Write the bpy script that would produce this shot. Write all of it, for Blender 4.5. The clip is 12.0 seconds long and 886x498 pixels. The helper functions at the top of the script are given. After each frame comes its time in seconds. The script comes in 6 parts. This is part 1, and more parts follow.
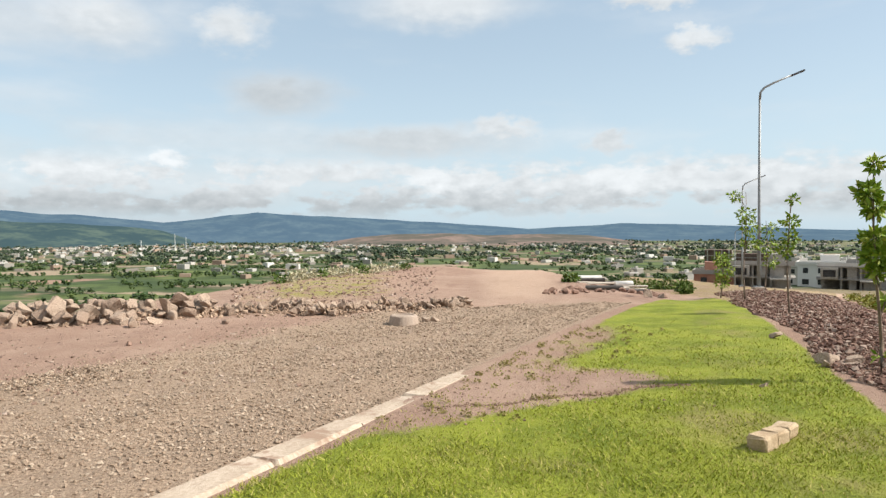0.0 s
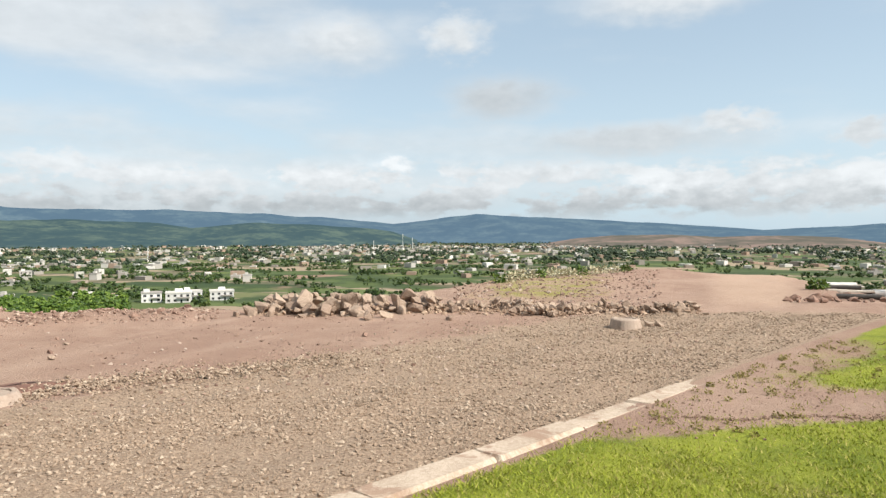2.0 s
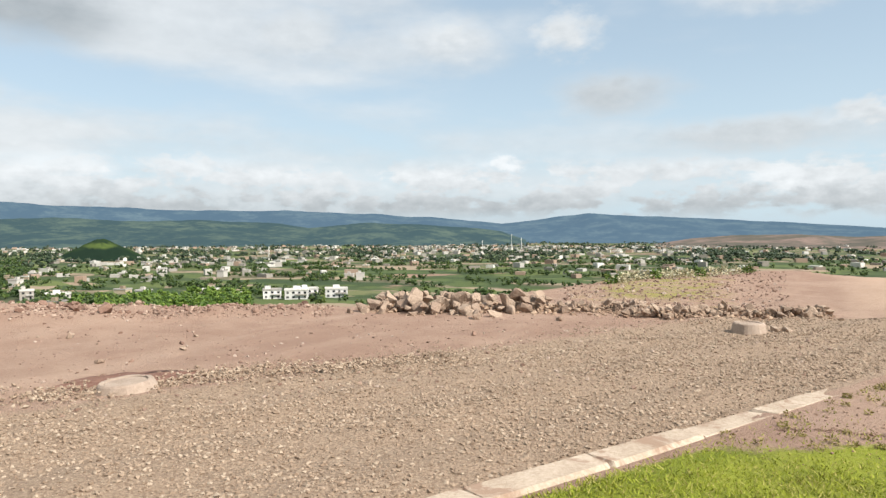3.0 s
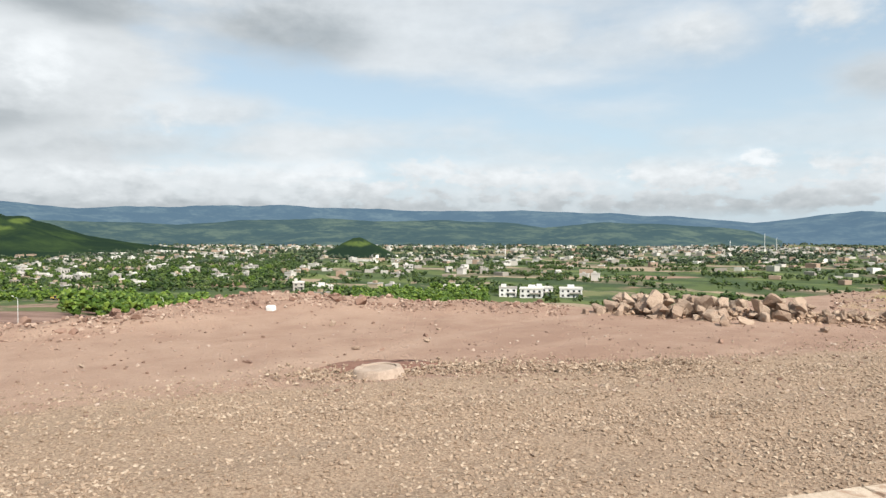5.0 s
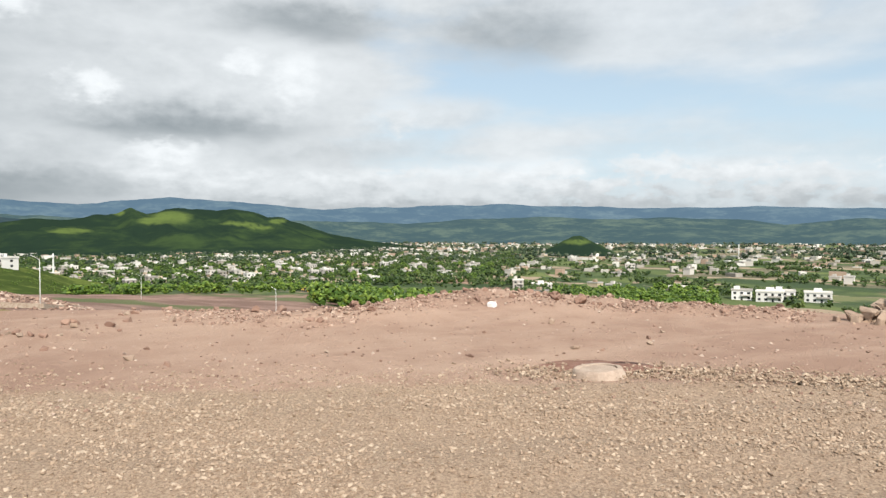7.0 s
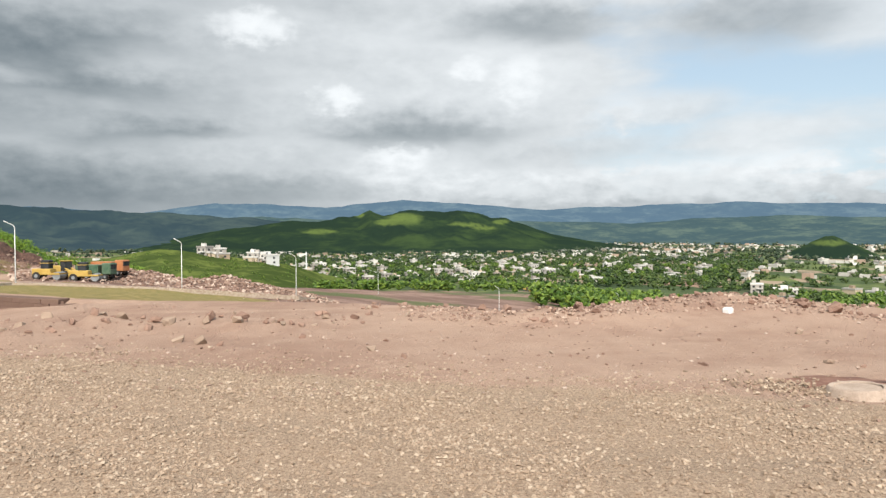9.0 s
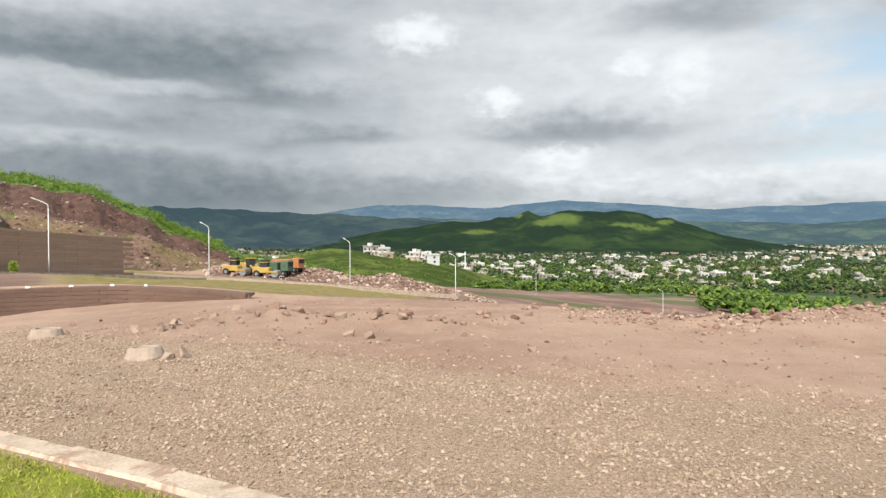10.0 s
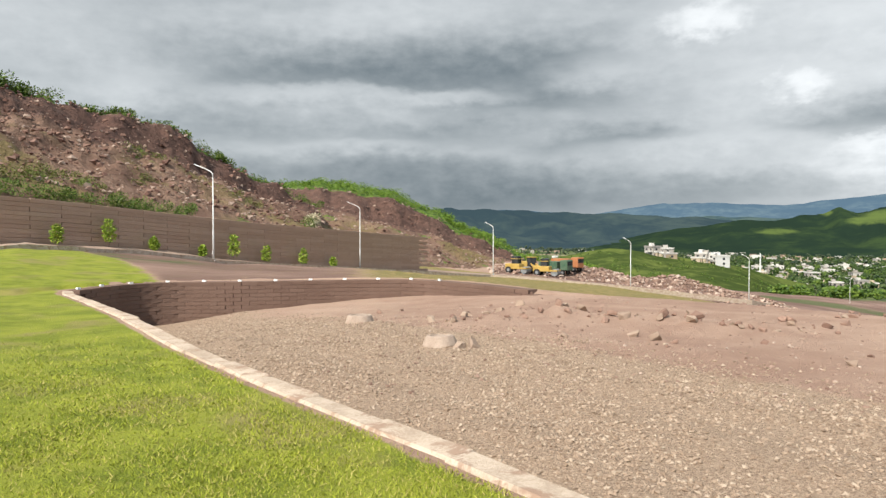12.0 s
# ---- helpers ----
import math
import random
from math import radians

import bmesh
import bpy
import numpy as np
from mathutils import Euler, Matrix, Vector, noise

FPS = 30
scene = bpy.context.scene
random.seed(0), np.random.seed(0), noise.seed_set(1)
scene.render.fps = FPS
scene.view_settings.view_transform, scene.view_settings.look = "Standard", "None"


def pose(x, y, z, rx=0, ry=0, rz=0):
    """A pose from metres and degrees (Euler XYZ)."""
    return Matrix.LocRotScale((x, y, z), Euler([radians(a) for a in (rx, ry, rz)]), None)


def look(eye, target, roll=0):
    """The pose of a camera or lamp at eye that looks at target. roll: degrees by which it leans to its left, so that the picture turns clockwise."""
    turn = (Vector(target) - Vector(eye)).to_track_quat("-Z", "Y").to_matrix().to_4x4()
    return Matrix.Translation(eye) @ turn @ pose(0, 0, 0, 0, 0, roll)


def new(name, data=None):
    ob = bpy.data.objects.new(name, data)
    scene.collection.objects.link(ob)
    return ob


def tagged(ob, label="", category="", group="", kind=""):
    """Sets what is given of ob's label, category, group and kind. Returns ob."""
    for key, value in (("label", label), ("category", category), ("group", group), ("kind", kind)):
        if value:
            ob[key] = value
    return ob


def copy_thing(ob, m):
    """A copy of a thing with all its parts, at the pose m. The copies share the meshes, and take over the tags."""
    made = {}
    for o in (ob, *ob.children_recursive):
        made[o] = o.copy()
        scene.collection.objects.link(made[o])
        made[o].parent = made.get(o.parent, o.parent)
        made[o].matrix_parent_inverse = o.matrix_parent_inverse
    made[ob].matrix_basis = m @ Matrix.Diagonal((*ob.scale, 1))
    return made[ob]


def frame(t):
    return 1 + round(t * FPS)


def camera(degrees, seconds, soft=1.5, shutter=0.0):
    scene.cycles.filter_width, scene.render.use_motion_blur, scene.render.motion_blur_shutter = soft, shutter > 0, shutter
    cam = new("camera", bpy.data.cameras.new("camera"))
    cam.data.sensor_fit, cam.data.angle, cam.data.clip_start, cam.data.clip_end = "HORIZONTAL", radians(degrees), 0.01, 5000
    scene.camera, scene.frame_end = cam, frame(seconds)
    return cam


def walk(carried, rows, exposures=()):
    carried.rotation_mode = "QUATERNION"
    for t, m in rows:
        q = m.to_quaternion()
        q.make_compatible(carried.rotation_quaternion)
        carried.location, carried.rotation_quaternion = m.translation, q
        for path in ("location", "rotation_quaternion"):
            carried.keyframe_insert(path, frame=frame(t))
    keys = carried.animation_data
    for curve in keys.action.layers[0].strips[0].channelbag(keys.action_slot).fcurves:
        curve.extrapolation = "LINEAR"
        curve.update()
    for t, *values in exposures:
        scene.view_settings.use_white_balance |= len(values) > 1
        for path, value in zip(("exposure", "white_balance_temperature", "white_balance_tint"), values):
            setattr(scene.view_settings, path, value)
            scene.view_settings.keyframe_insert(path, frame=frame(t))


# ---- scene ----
# camera and its way: a hand-held turn on the spot
cam = camera(65.3, 12.0, soft=1.4, shutter=0.0)
EYE = 1.75
ROWS = [
    (0.0, 0.000, 0.000, 0.000, 0.00, -1.42, 0.32),
    (0.5, -0.011, 0.008, -0.002, 4.57, -1.38, 0.32),
    (1.0, -0.024, 0.016, -0.005, 9.34, -1.39, 0.27),
    (1.5, -0.038, 0.020, -0.007, 13.70, -1.32, 0.24),
    (2.0, -0.055, 0.028, -0.009, 17.87, -1.26, 0.19),
    (2.5, -0.074, 0.045, -0.015, 22.47, -1.24, 0.17),
    (3.0, -0.085, 0.070, -0.023, 26.86, -1.25, 0.20),
    (5.0, -0.133, 0.099, -0.033, 46.15, -1.24, 0.01),
    (5.5, -0.146, 0.102, -0.035, 51.69, -1.23, 0.01),
    (6.0, -0.145, 0.104, -0.036, 56.19, -1.27, 0.05),
    (6.5, -0.136, 0.098, -0.034, 60.11, -1.33, 0.12),
    (8.5, -0.112, 0.046, -0.025, 77.39, -1.31, 0.18),
    (9.0, -0.095, 0.022, -0.019, 82.40, -1.28, 0.24),
    (9.5, -0.090, -0.010, -0.016, 89.16, -1.25, 0.19),
    (10.0, -0.098, -0.039, -0.019, 95.43, -1.20, 0.11),
    (10.5, -0.113, -0.064, -0.026, 100.30, -1.24, 0.12),
    (11.0, -0.125, -0.094, -0.039, 105.45, -1.17, 0.13),
    (11.5, -0.133, -0.121, -0.054, 112.33, -1.13, 0.10),
    (12.0, -0.139, -0.134, -0.069, 118.25, -1.17, 0.12),
]
walk(cam, [(t, pose(x, y, EYE + z, 90 + pitch, roll, yaw)) for t, x, y, z, yaw, pitch, roll in ROWS])
scene.view_settings.exposure = 0.5

# ---- light: sun from the camera's first right, broken cloud ----
SUN_AZ, SUN_EL = -98.0, 44.0        # degrees from +y to the left, and up
sun_dir = Vector((-math.sin(radians(SUN_AZ)) * math.cos(radians(SUN_EL)), math.cos(radians(SUN_AZ)) * math.cos(radians(SUN_EL)), math.sin(radians(SUN_EL))))
sun = new("sun", bpy.data.lights.new("sun", "SUN"))
sun.data.energy, sun.data.angle, sun.data.color = 4.6, radians(0.8), (1.0, 0.93, 0.83)
sun.matrix_world = look(sun_dir * 50, (0, 0, 0))


class Nodes:
    """Short hand for node trees: every call returns an output socket."""

    def __init__(self, tree):
        self.t = tree

    def node(self, kind, out=0, props=(), **ins):
        n = self.t.nodes.new(kind)
        for k, v in props:
            setattr(n, k, v)
        for k, v in ins.items():
            key = int(k[1:]) if k[0] == "i" and k[1:].isdigit() else k.replace("_", " ")
            if isinstance(v, bpy.types.NodeSocket):
                self.t.links.new(v, n.inputs[key])
            else:
                n.inputs[key].default_value = v
        return n.outputs[out]

    def m(self, op, a, b=0.0, c=0.0, clamp=False):
        return self.node("ShaderNodeMath", 0, (("operation", op), ("use_clamp", clamp)), i0=a, i1=b, i2=c)

    def ramp(self, v, a, b, lo=0.0, hi=1.0):
        return self.node("ShaderNodeMapRange", 0, (("interpolation_type", "SMOOTHSTEP"),), Value=v, From_Min=a, From_Max=b, To_Min=lo, To_Max=hi)

    def xyz(self, x, y, z=0.0):
        return self.node("ShaderNodeCombineXYZ", 0, (), X=x, Y=y, Z=z)

    def noise(self, vec, scale, detail=4.0, rough=0.55, distort=0.0):
        return self.node("ShaderNodeTexNoise", 0, (), Vector=vec, Scale=scale, Detail=detail, Roughness=rough, Distortion=distort)

    def mix(self, f, a, b, mode="MIX"):
        n = self.t.nodes.new("ShaderNodeMix")
        n.data_type, n.blend_type = "RGBA", mode
        for k, v in ((0, f), (6, a), (7, b)):
            if isinstance(v, bpy.types.NodeSocket):
                self.t.links.new(v, n.inputs[k])
            else:
                n.inputs[k].default_value = (*v, 1.0) if k and len(v) == 3 else v
        return n.outputs[2]


def build_world():
    world = bpy.data.worlds.new("sky")
    world.use_nodes = True
    scene.world = world
    t = world.node_tree
    t.nodes.clear()
    n = Nodes(t)
    sky = n.node("ShaderNodeTexSky", 0, (("sky_type", "NISHITA"), ("sun_disc", False), ("sun_elevation", radians(SUN_EL)),
                                         ("sun_rotation", radians(-SUN_AZ)), ("air_density", 1.0), ("dust_density", 2.0), ("ozone_density", 1.0)))
    direction = n.node("ShaderNodeTexCoord", 0)
    sep = t.nodes.new("ShaderNodeSeparateXYZ")
    t.links.new(direction, sep.inputs[0])
    x, y, z = sep.outputs
    az = n.m("MULTIPLY", n.m("ARCTAN2", n.m("MULTIPLY", x, -1.0), y), 57.2958)
    el = n.m("MULTIPLY", n.m("ARCSINE", z), 57.2958)
    def field(fa, fe, seed, detail, rough):
        return n.m("SUBTRACT", n.noise(n.xyz(n.m("MULTIPLY", az, fa), n.m("MULTIPLY", el, fe), seed), 1.0, detail, rough), 0.5)

    wide_a, wide_e = field(0.11, 0.30, 9.0, 4.0, 0.5), field(0.11, 0.30, 4.0, 4.0, 0.5)
    curl_a, curl_e = field(0.55, 0.95, 2.0, 5.0, 0.55), field(0.55, 0.95, 7.0, 5.0, 0.55)
    billow = field(0.055, 0.21, 5.0, 5.0, 0.5)
    # the spread-out layer: thin veils over the clear side, closed over the heavy side
    cover = n.m("MAXIMUM", n.ramp(az, 54.0, 82.0), n.m("MULTIPLY", n.ramp(el, 10.0, 15.0, 0.0, 0.58), n.ramp(az, 14.0, 36.0)))
    cover = n.m("MAXIMUM", cover, n.m("MULTIPLY", n.ramp(el, 12.0, 7.0, 0.0, 0.46), n.ramp(az, -10.0, 20.0)))
    sheet = n.ramp(n.m("ADD", n.m("ADD", billow, n.m("MULTIPLY", cover, 0.62)), n.m("MULTIPLY", curl_a, 0.10)), 0.02, 0.40)
    cloud = n.m("MULTIPLY", sheet, n.ramp(az, 10.0, 75.0, 0.62, 0.97))
    white = n.m("ADD", n.ramp(az, 78.0, 112.0, 0.60, 0.37), n.m("ADD", n.m("MULTIPLY", billow, n.ramp(az, 60.0, 100.0, 0.45, 0.75)), n.m("MULTIPLY", curl_e, 0.16)))
    # heaps along the horizon
    heap_n = n.m("ADD", n.m("MULTIPLY", field(0.13, 0.42, 3.0, 6.0, 0.52), 0.8), n.m("MULTIPLY", curl_a, 0.45))
    band = n.m("MULTIPLY", n.ramp(el, 0.3, 2.4), n.ramp(el, 4.6, 7.4, 1.0, 0.0))
    heap = n.m("MULTIPLY", n.ramp(n.m("ADD", heap_n, n.m("MULTIPLY", band, 0.12)), -0.02, 0.14), n.m("MULTIPLY", band, n.ramp(az, 84.0, 96.0, 1.0, 0.0)))
    cloud = n.m("MAXIMUM", cloud, heap)
    heap_white = n.m("ADD", n.ramp(el, 1.6, 5.0, 0.44, 0.68), n.m("MULTIPLY", curl_e, 0.55))
    white = n.node("ShaderNodeMix", 0, (("data_type", "FLOAT"),), i0=heap, i2=white, i3=heap_white)

    # single clouds: azimuth, elevation, half width, half height, whiteness
    banks = ((27.1, 15.4, 6.6, 2.4, 0.62), (0.1, 17.8, 8.5, 1.6, 0.68), (12.9, 11.0, 4.6, 2.1, 0.44), (2.9, 7.4, 12.0, 1.4, 0.50), (39.1, 15.9, 6.4, 2.6, 0.62), (58.4, 16.2, 7.5, 3.0, 0.27),
             (75.1, 16.6, 7.5, 1.8, 0.22), (82.5, 8.7, 8.0, 2.0, 0.26), (65.6, 9.6, 6.6, 2.0, 0.60), (73.2, 6.8, 12.0, 1.8, 0.52))
    heavy = ((114.5, 13.5, 12.0, 2.9, 0.03), (86.1, 8.4, 7.0, 1.3, 0.20), (104.4, 7.6, 6.2, 1.5, 0.11), (112.7, 3.4, 15.0, 2.2, 0.04), (118.2, 8.8, 9.0, 1.5, 0.19), (126.7, 13.4, 13.0, 2.1, 0.07),
             (134.7, 8.8, 11.0, 1.4, 0.23), (124.5, 5.2, 15.0, 2.2, 0.10), (112.8, 11.2, 8.5, 1.6, 0.11), (139.7, 15.2, 8.5, 1.5, 0.30), (98.0, 3.6, 9.0, 1.3, 0.20))
    light = ((94.9, 6.4, 6.0, 1.7, 0.50), (87.0, 13.6, 5.0, 2.4, 0.60), (104.3, 12.6, 6.2, 1.3, 0.44), (97.6, 15.4, 6.5, 2.3, 0.50), (91.5, 10.6, 6.5, 2.0, 0.56), (79.0, 12.0, 7.0, 3.0, 0.62), (143.1, 10.7, 3.6, 1.7, 0.54), (147.0, 13.4, 8.0, 3.0, 0.44), (100.5, 6.6, 7.0, 1.2, 0.50), (62.5, 4.7, 8.0, 1.2, 0.70),
             (130.0, 11.2, 9.0, 0.9, 0.48), (119.0, 11.0, 7.0, 0.8, 0.46), (152.0, 7.5, 8.0, 2.0, 0.52), (126.0, 7.2, 8.0, 0.7, 0.40))
    puffs = ((21.6, 5.7, 1.7, 1.1, 0.80), (-19.6, 14.7, 2.3, 0.9, 0.66), (-17.3, 17.6, 3.6, 0.8, 0.60), (-5.0, 8.2, 3.2, 1.0, 0.62), (1.1, 4.1, 2.6, 1.0, 0.76), (8.0, 5.0, 6.0, 1.0, 0.62), (-14.5, 3.9, 3.5, 1.3, 0.74),
             (-20.4, 3.5, 1.4, 0.6, 0.68), (-4.0, 3.8, 1.2, 0.6, 0.66), (-26.5, 3.2, 1.2, 0.7, 0.64), (-13.8, 7.2, 2.4, 0.9, 0.55))
    towers = ((80.0, 13.0, 1.6, 1.1, 0.78), (75.8, 12.1, 2.2, 2.0, 0.80), (97.6, 16.0, 2.9, 1.4, 0.82), (90.9, 10.8, 1.9, 1.3, 0.82), (86.1, 6.0, 3.3, 1.0, 0.78), (55.6, 4.9, 5.2, 1.3, 0.74), (47.2, 5.3, 4.0, 1.0, 0.70),
              (36.4, 4.3, 7.0, 1.4, 0.66), (26.6, 15.8, 3.6, 1.7, 0.66), (17.0, 15.8, 3.0, 1.9, 0.64), (68.0, 9.3, 3.2, 1.6, 0.66))
    for group, wander, swirl, outer, inner, most in ((banks, 6.5, 1.6, 1.35, 0.25, 0.86), (heavy, 9.0, 1.4, 1.45, 0.10, 0.90), (light, 7.0, 1.8, 1.35, 0.15, 0.85), (puffs, 4.0, 4.2, 1.35, 0.30, 0.92), (towers, 3.6, 4.2, 1.35, 0.25, 0.92)):
        az_w = n.m("ADD", az, n.m("ADD", n.m("MULTIPLY", wide_a, wander), n.m("MULTIPLY", curl_a, swirl)))
        el_w = n.m("ADD", el, n.m("ADD", n.m("MULTIPLY", wide_e, wander * 0.36), n.m("MULTIPLY", curl_e, swirl * 0.75)))
        for a, e, w, h, b in group:
            dx = n.m("MULTIPLY_ADD", az_w, 1.0 / w, -a / w)
            dy = n.m("MULTIPLY_ADD", el_w, 1.0 / h, -e / h)
            d = n.m("SQRT", n.m("MULTIPLY_ADD", dx, dx, n.m("MULTIPLY", dy, dy)))
            f = n.ramp(d, outer, inner, 0.0, most)
            cloud = n.m("MAXIMUM", cloud, f)
            lit = n.m("MULTIPLY_ADD", n.m("ADD", n.m("MULTIPLY", dy, 0.35), curl_e), 0.22, b)
            white = n.node("ShaderNodeMix", 0, (("data_type", "FLOAT"),), i0=f, i2=white, i3=lit)
    # grey bases low down
    low = n.m("MULTIPLY", n.ramp(el, 4.0, 1.4, 0.0, 0.22), n.ramp(az, -12.0, 8.0))
    white = n.m("MULTIPLY", white, n.m("SUBTRACT", 1.0, low), clamp=True)
    colour = n.mix(white, (0.112, 0.140, 0.158), (0.80, 0.825, 0.84))
    haze = n.mix(n.ramp(el, 0.0, 18.0, 0.74, 0.46), n.mix(1.0, sky, (0.088, 0.088, 0.088), "MULTIPLY"), (0.52, 0.65, 0.735))
    total = n.mix(n.m("MINIMUM", cloud, 0.96), haze, colour)
    # below the horizon the sky shines as the lit ground would
    total = n.mix(n.ramp(el, -3.0, -0.6, 1.0, 0.0), total, (0.24, 0.20, 0.16))
    bg = n.node("ShaderNodeBackground", 0, (), Color=total, Strength=1.0)
    out = t.nodes.new("ShaderNodeOutputWorld")
    t.links.new(bg, out.inputs[0])


build_world()

# ---- materials ----
def material(name, build, rough=0.9, metal=0.0, bump=None):
    """A principled material; build(n, pos) gives the base colour, bump(n, pos) a height in metres."""
    mat = bpy.data.materials.new(name)
    mat.use_nodes = True
    t = mat.node_tree
    n = Nodes(t)
    bsdf = t.nodes["Principled BSDF"]
    pos = n.node("ShaderNodeNewGeometry", 0)
    col = build(n, pos)
    if isinstance(col, bpy.types.NodeSocket):
        t.links.new(col, bsdf.inputs["Base Color"])
    else:
        bsdf.inputs["Base Color"].default_value = (*col, 1)
    bsdf.inputs["Roughness"].default_value, bsdf.inputs["Metallic"].default_value = rough, metal
    bsdf.inputs["Specular IOR Level"].default_value = 0.25
    if bump:
        t.links.new(n.node("ShaderNodeBump", 0, (), Strength=1.0, Distance=1.0, Height=bump(n, pos)), bsdf.inputs["Normal"])
    return mat


def mottled(a, b, scale=3.0, fine=40.0):
    """Two tones mixed at two scales."""
    def build(n, pos):
        f = n.m("ADD", n.m("MULTIPLY", n.noise(pos, scale, 5.0, 0.6), 0.6), n.m("MULTIPLY", n.noise(pos, fine, 4.0, 0.6), 0.4))
        return n.mix(n.ramp(f, 0.36, 0.64), a, b)
    return build


def varied(a, b, scale=3.0, spread=0.5):
    """Two tones mixed by object and by noise."""
    def build(n, pos):
        r = n.node("ShaderNodeObjectInfo", "Random")
        f = n.m("ADD", n.m("MULTIPLY", r, spread), n.m("MULTIPLY", n.noise(pos, scale, 5.0, 0.6), 1.0 - spread))
        return n.mix(f, a, b)
    return build


def islands(a, b, c=None):
    """Tones by piece of the mesh."""
    def build(n, pos):
        r = n.node("ShaderNodeNewGeometry", "Random Per Island")
        col = n.mix(r, a, b)
        if c:
            col = n.mix(n.ramp(n.m("FRACT", n.m("MULTIPLY", r, 7.31)), 0.72, 0.8), col, c)
        return col
    return build


def ground_colour(n, pos):
    mask = n.t.nodes.new("ShaderNodeVertexColor")
    mask.layer_name = "cover"
    sep = n.t.nodes.new("ShaderNodeSeparateColor")
    n.t.links.new(mask.outputs[0], sep.inputs[0])
    grass, gravel, valley = sep.outputs[0], sep.outputs[1], sep.outputs[2]
    big = n.noise(pos, 0.16, 5.0, 0.6, 0.4)
    mid = n.noise(pos, 1.3, 6.0, 0.62)
    fine = n.noise(pos, 22.0, 5.0, 0.65)
    dirt = n.mix(n.ramp(n.m("ADD", n.m("MULTIPLY", big, 0.6), n.m("MULTIPLY", mid, 0.4)), 0.40, 0.62), (0.296, 0.192, 0.142), (0.394, 0.277, 0.208))
    dirt = n.mix(n.ramp(fine, 0.3, 0.75, 0.0, 0.45), dirt, (0.27, 0.17, 0.125))
    dust = n.noise(n.node("ShaderNodeMapping", 0, (), Vector=pos, Rotation=(0, 0, -0.42), Scale=(0.9, 0.11, 1.0)), 1.2, 5.0, 0.6)
    dirt = n.mix(n.ramp(dust, 0.5, 0.70, 0.0, 0.35), dirt, (0.45, 0.325, 0.245))
    dirt = n.mix(n.m("MULTIPLY", mask.outputs[1], 0.8), dirt, (0.45, 0.32, 0.235))
    stone = n.mix(n.ramp(n.noise(pos, 34.0, 3.0, 0.7), 0.35, 0.65), (0.245, 0.172, 0.120), (0.395, 0.298, 0.215))
    turf = n.mix(n.ramp(mid, 0.36, 0.62), (0.142, 0.178, 0.015), (0.240, 0.268, 0.030))
    turf = n.mix(n.ramp(fine, 0.52, 0.72, 0.0, 0.7), turf, (0.28, 0.27, 0.065))
    turf = n.mix(n.ramp(n.noise(pos, 0.55, 5.0, 0.6, 0.4), 0.52, 0.68, 0.0, 0.7), turf, (0.25, 0.205, 0.08))
    # valley floor: fields, scrub and bare plots
    cell = n.t.nodes.new("ShaderNodeTexVoronoi")
    n.t.links.new(n.node("ShaderNodeMapping", 0, (), Vector=pos, Rotation=(0, 0, 0.5), Scale=(0.014, 0.026, 0.0)), cell.inputs["Vector"])
    cell.inputs["Scale"].default_value = 1.0
    tone = n.t.nodes.new("ShaderNodeSeparateColor")
    n.t.links.new(cell.outputs["Color"], tone.inputs[0])
    field = n.mix(tone.outputs[0], (0.040, 0.068, 0.021), (0.122, 0.152, 0.046))
    field = n.mix(n.ramp(tone.outputs[1], 0.70, 0.78), field, (0.29, 0.225, 0.155))
    scrub = n.noise(pos, 0.012, 8.0, 0.62)
    field = n.mix(n.ramp(scrub, 0.46, 0.56, 0.0, 0.7), field, (0.030, 0.052, 0.020))
    field = n.mix(n.ramp(n.noise(pos, 0.005, 5.0, 0.6), 0.60, 0.66, 0.0, 0.9), field, (0.30, 0.19, 0.14))
    ragged = n.m("MULTIPLY", n.m("SUBTRACT", n.m("ADD", n.m("MULTIPLY", mid, 0.6), n.m("MULTIPLY", fine, 0.4)), 0.5), 1.1)
    col = n.mix(n.ramp(n.m("ADD", gravel, ragged), 0.36, 0.62), dirt, stone)
    col = n.mix(n.ramp(n.m("ADD", grass, ragged), 0.36, 0.60), col, turf)
    more = n.t.nodes.new("ShaderNodeVertexColor")
    more.layer_name = "plots"
    sep2 = n.t.nodes.new("ShaderNodeSeparateColor")
    n.t.links.new(more.outputs[0], sep2.inputs[0])
    col = n.mix(valley, col, field)
    spoil = n.mix(n.ramp(n.noise(pos, 0.06, 6.0, 0.6), 0.4, 0.62), (0.150, 0.092, 0.072), (0.255, 0.168, 0.132))
    spoil = n.mix(n.ramp(scrub, 0.56, 0.60, 0.0, 0.8), spoil, (0.07, 0.10, 0.03))
    col = n.mix(n.ramp(n.m("ADD", sep2.outputs[0], n.m("MULTIPLY", n.m("SUBTRACT", n.noise(pos, 0.05, 5.0, 0.6), 0.5), 0.9)), 0.4, 0.6), col, spoil)
    dry = n.mix(n.ramp(mid, 0.38, 0.62), (0.145, 0.135, 0.035), (0.27, 0.205, 0.085))
    return n.mix(n.ramp(n.m("ADD", sep2.outputs[1], ragged), 0.36, 0.62), col, dry)


def ground_bump(n, pos):
    a = n.m("MULTIPLY", n.noise(pos, 26.0, 5.0, 0.7), 0.035)
    return n.m("ADD", a, n.m("MULTIPLY", n.noise(pos, 2.2, 5.0, 0.6), 0.055))


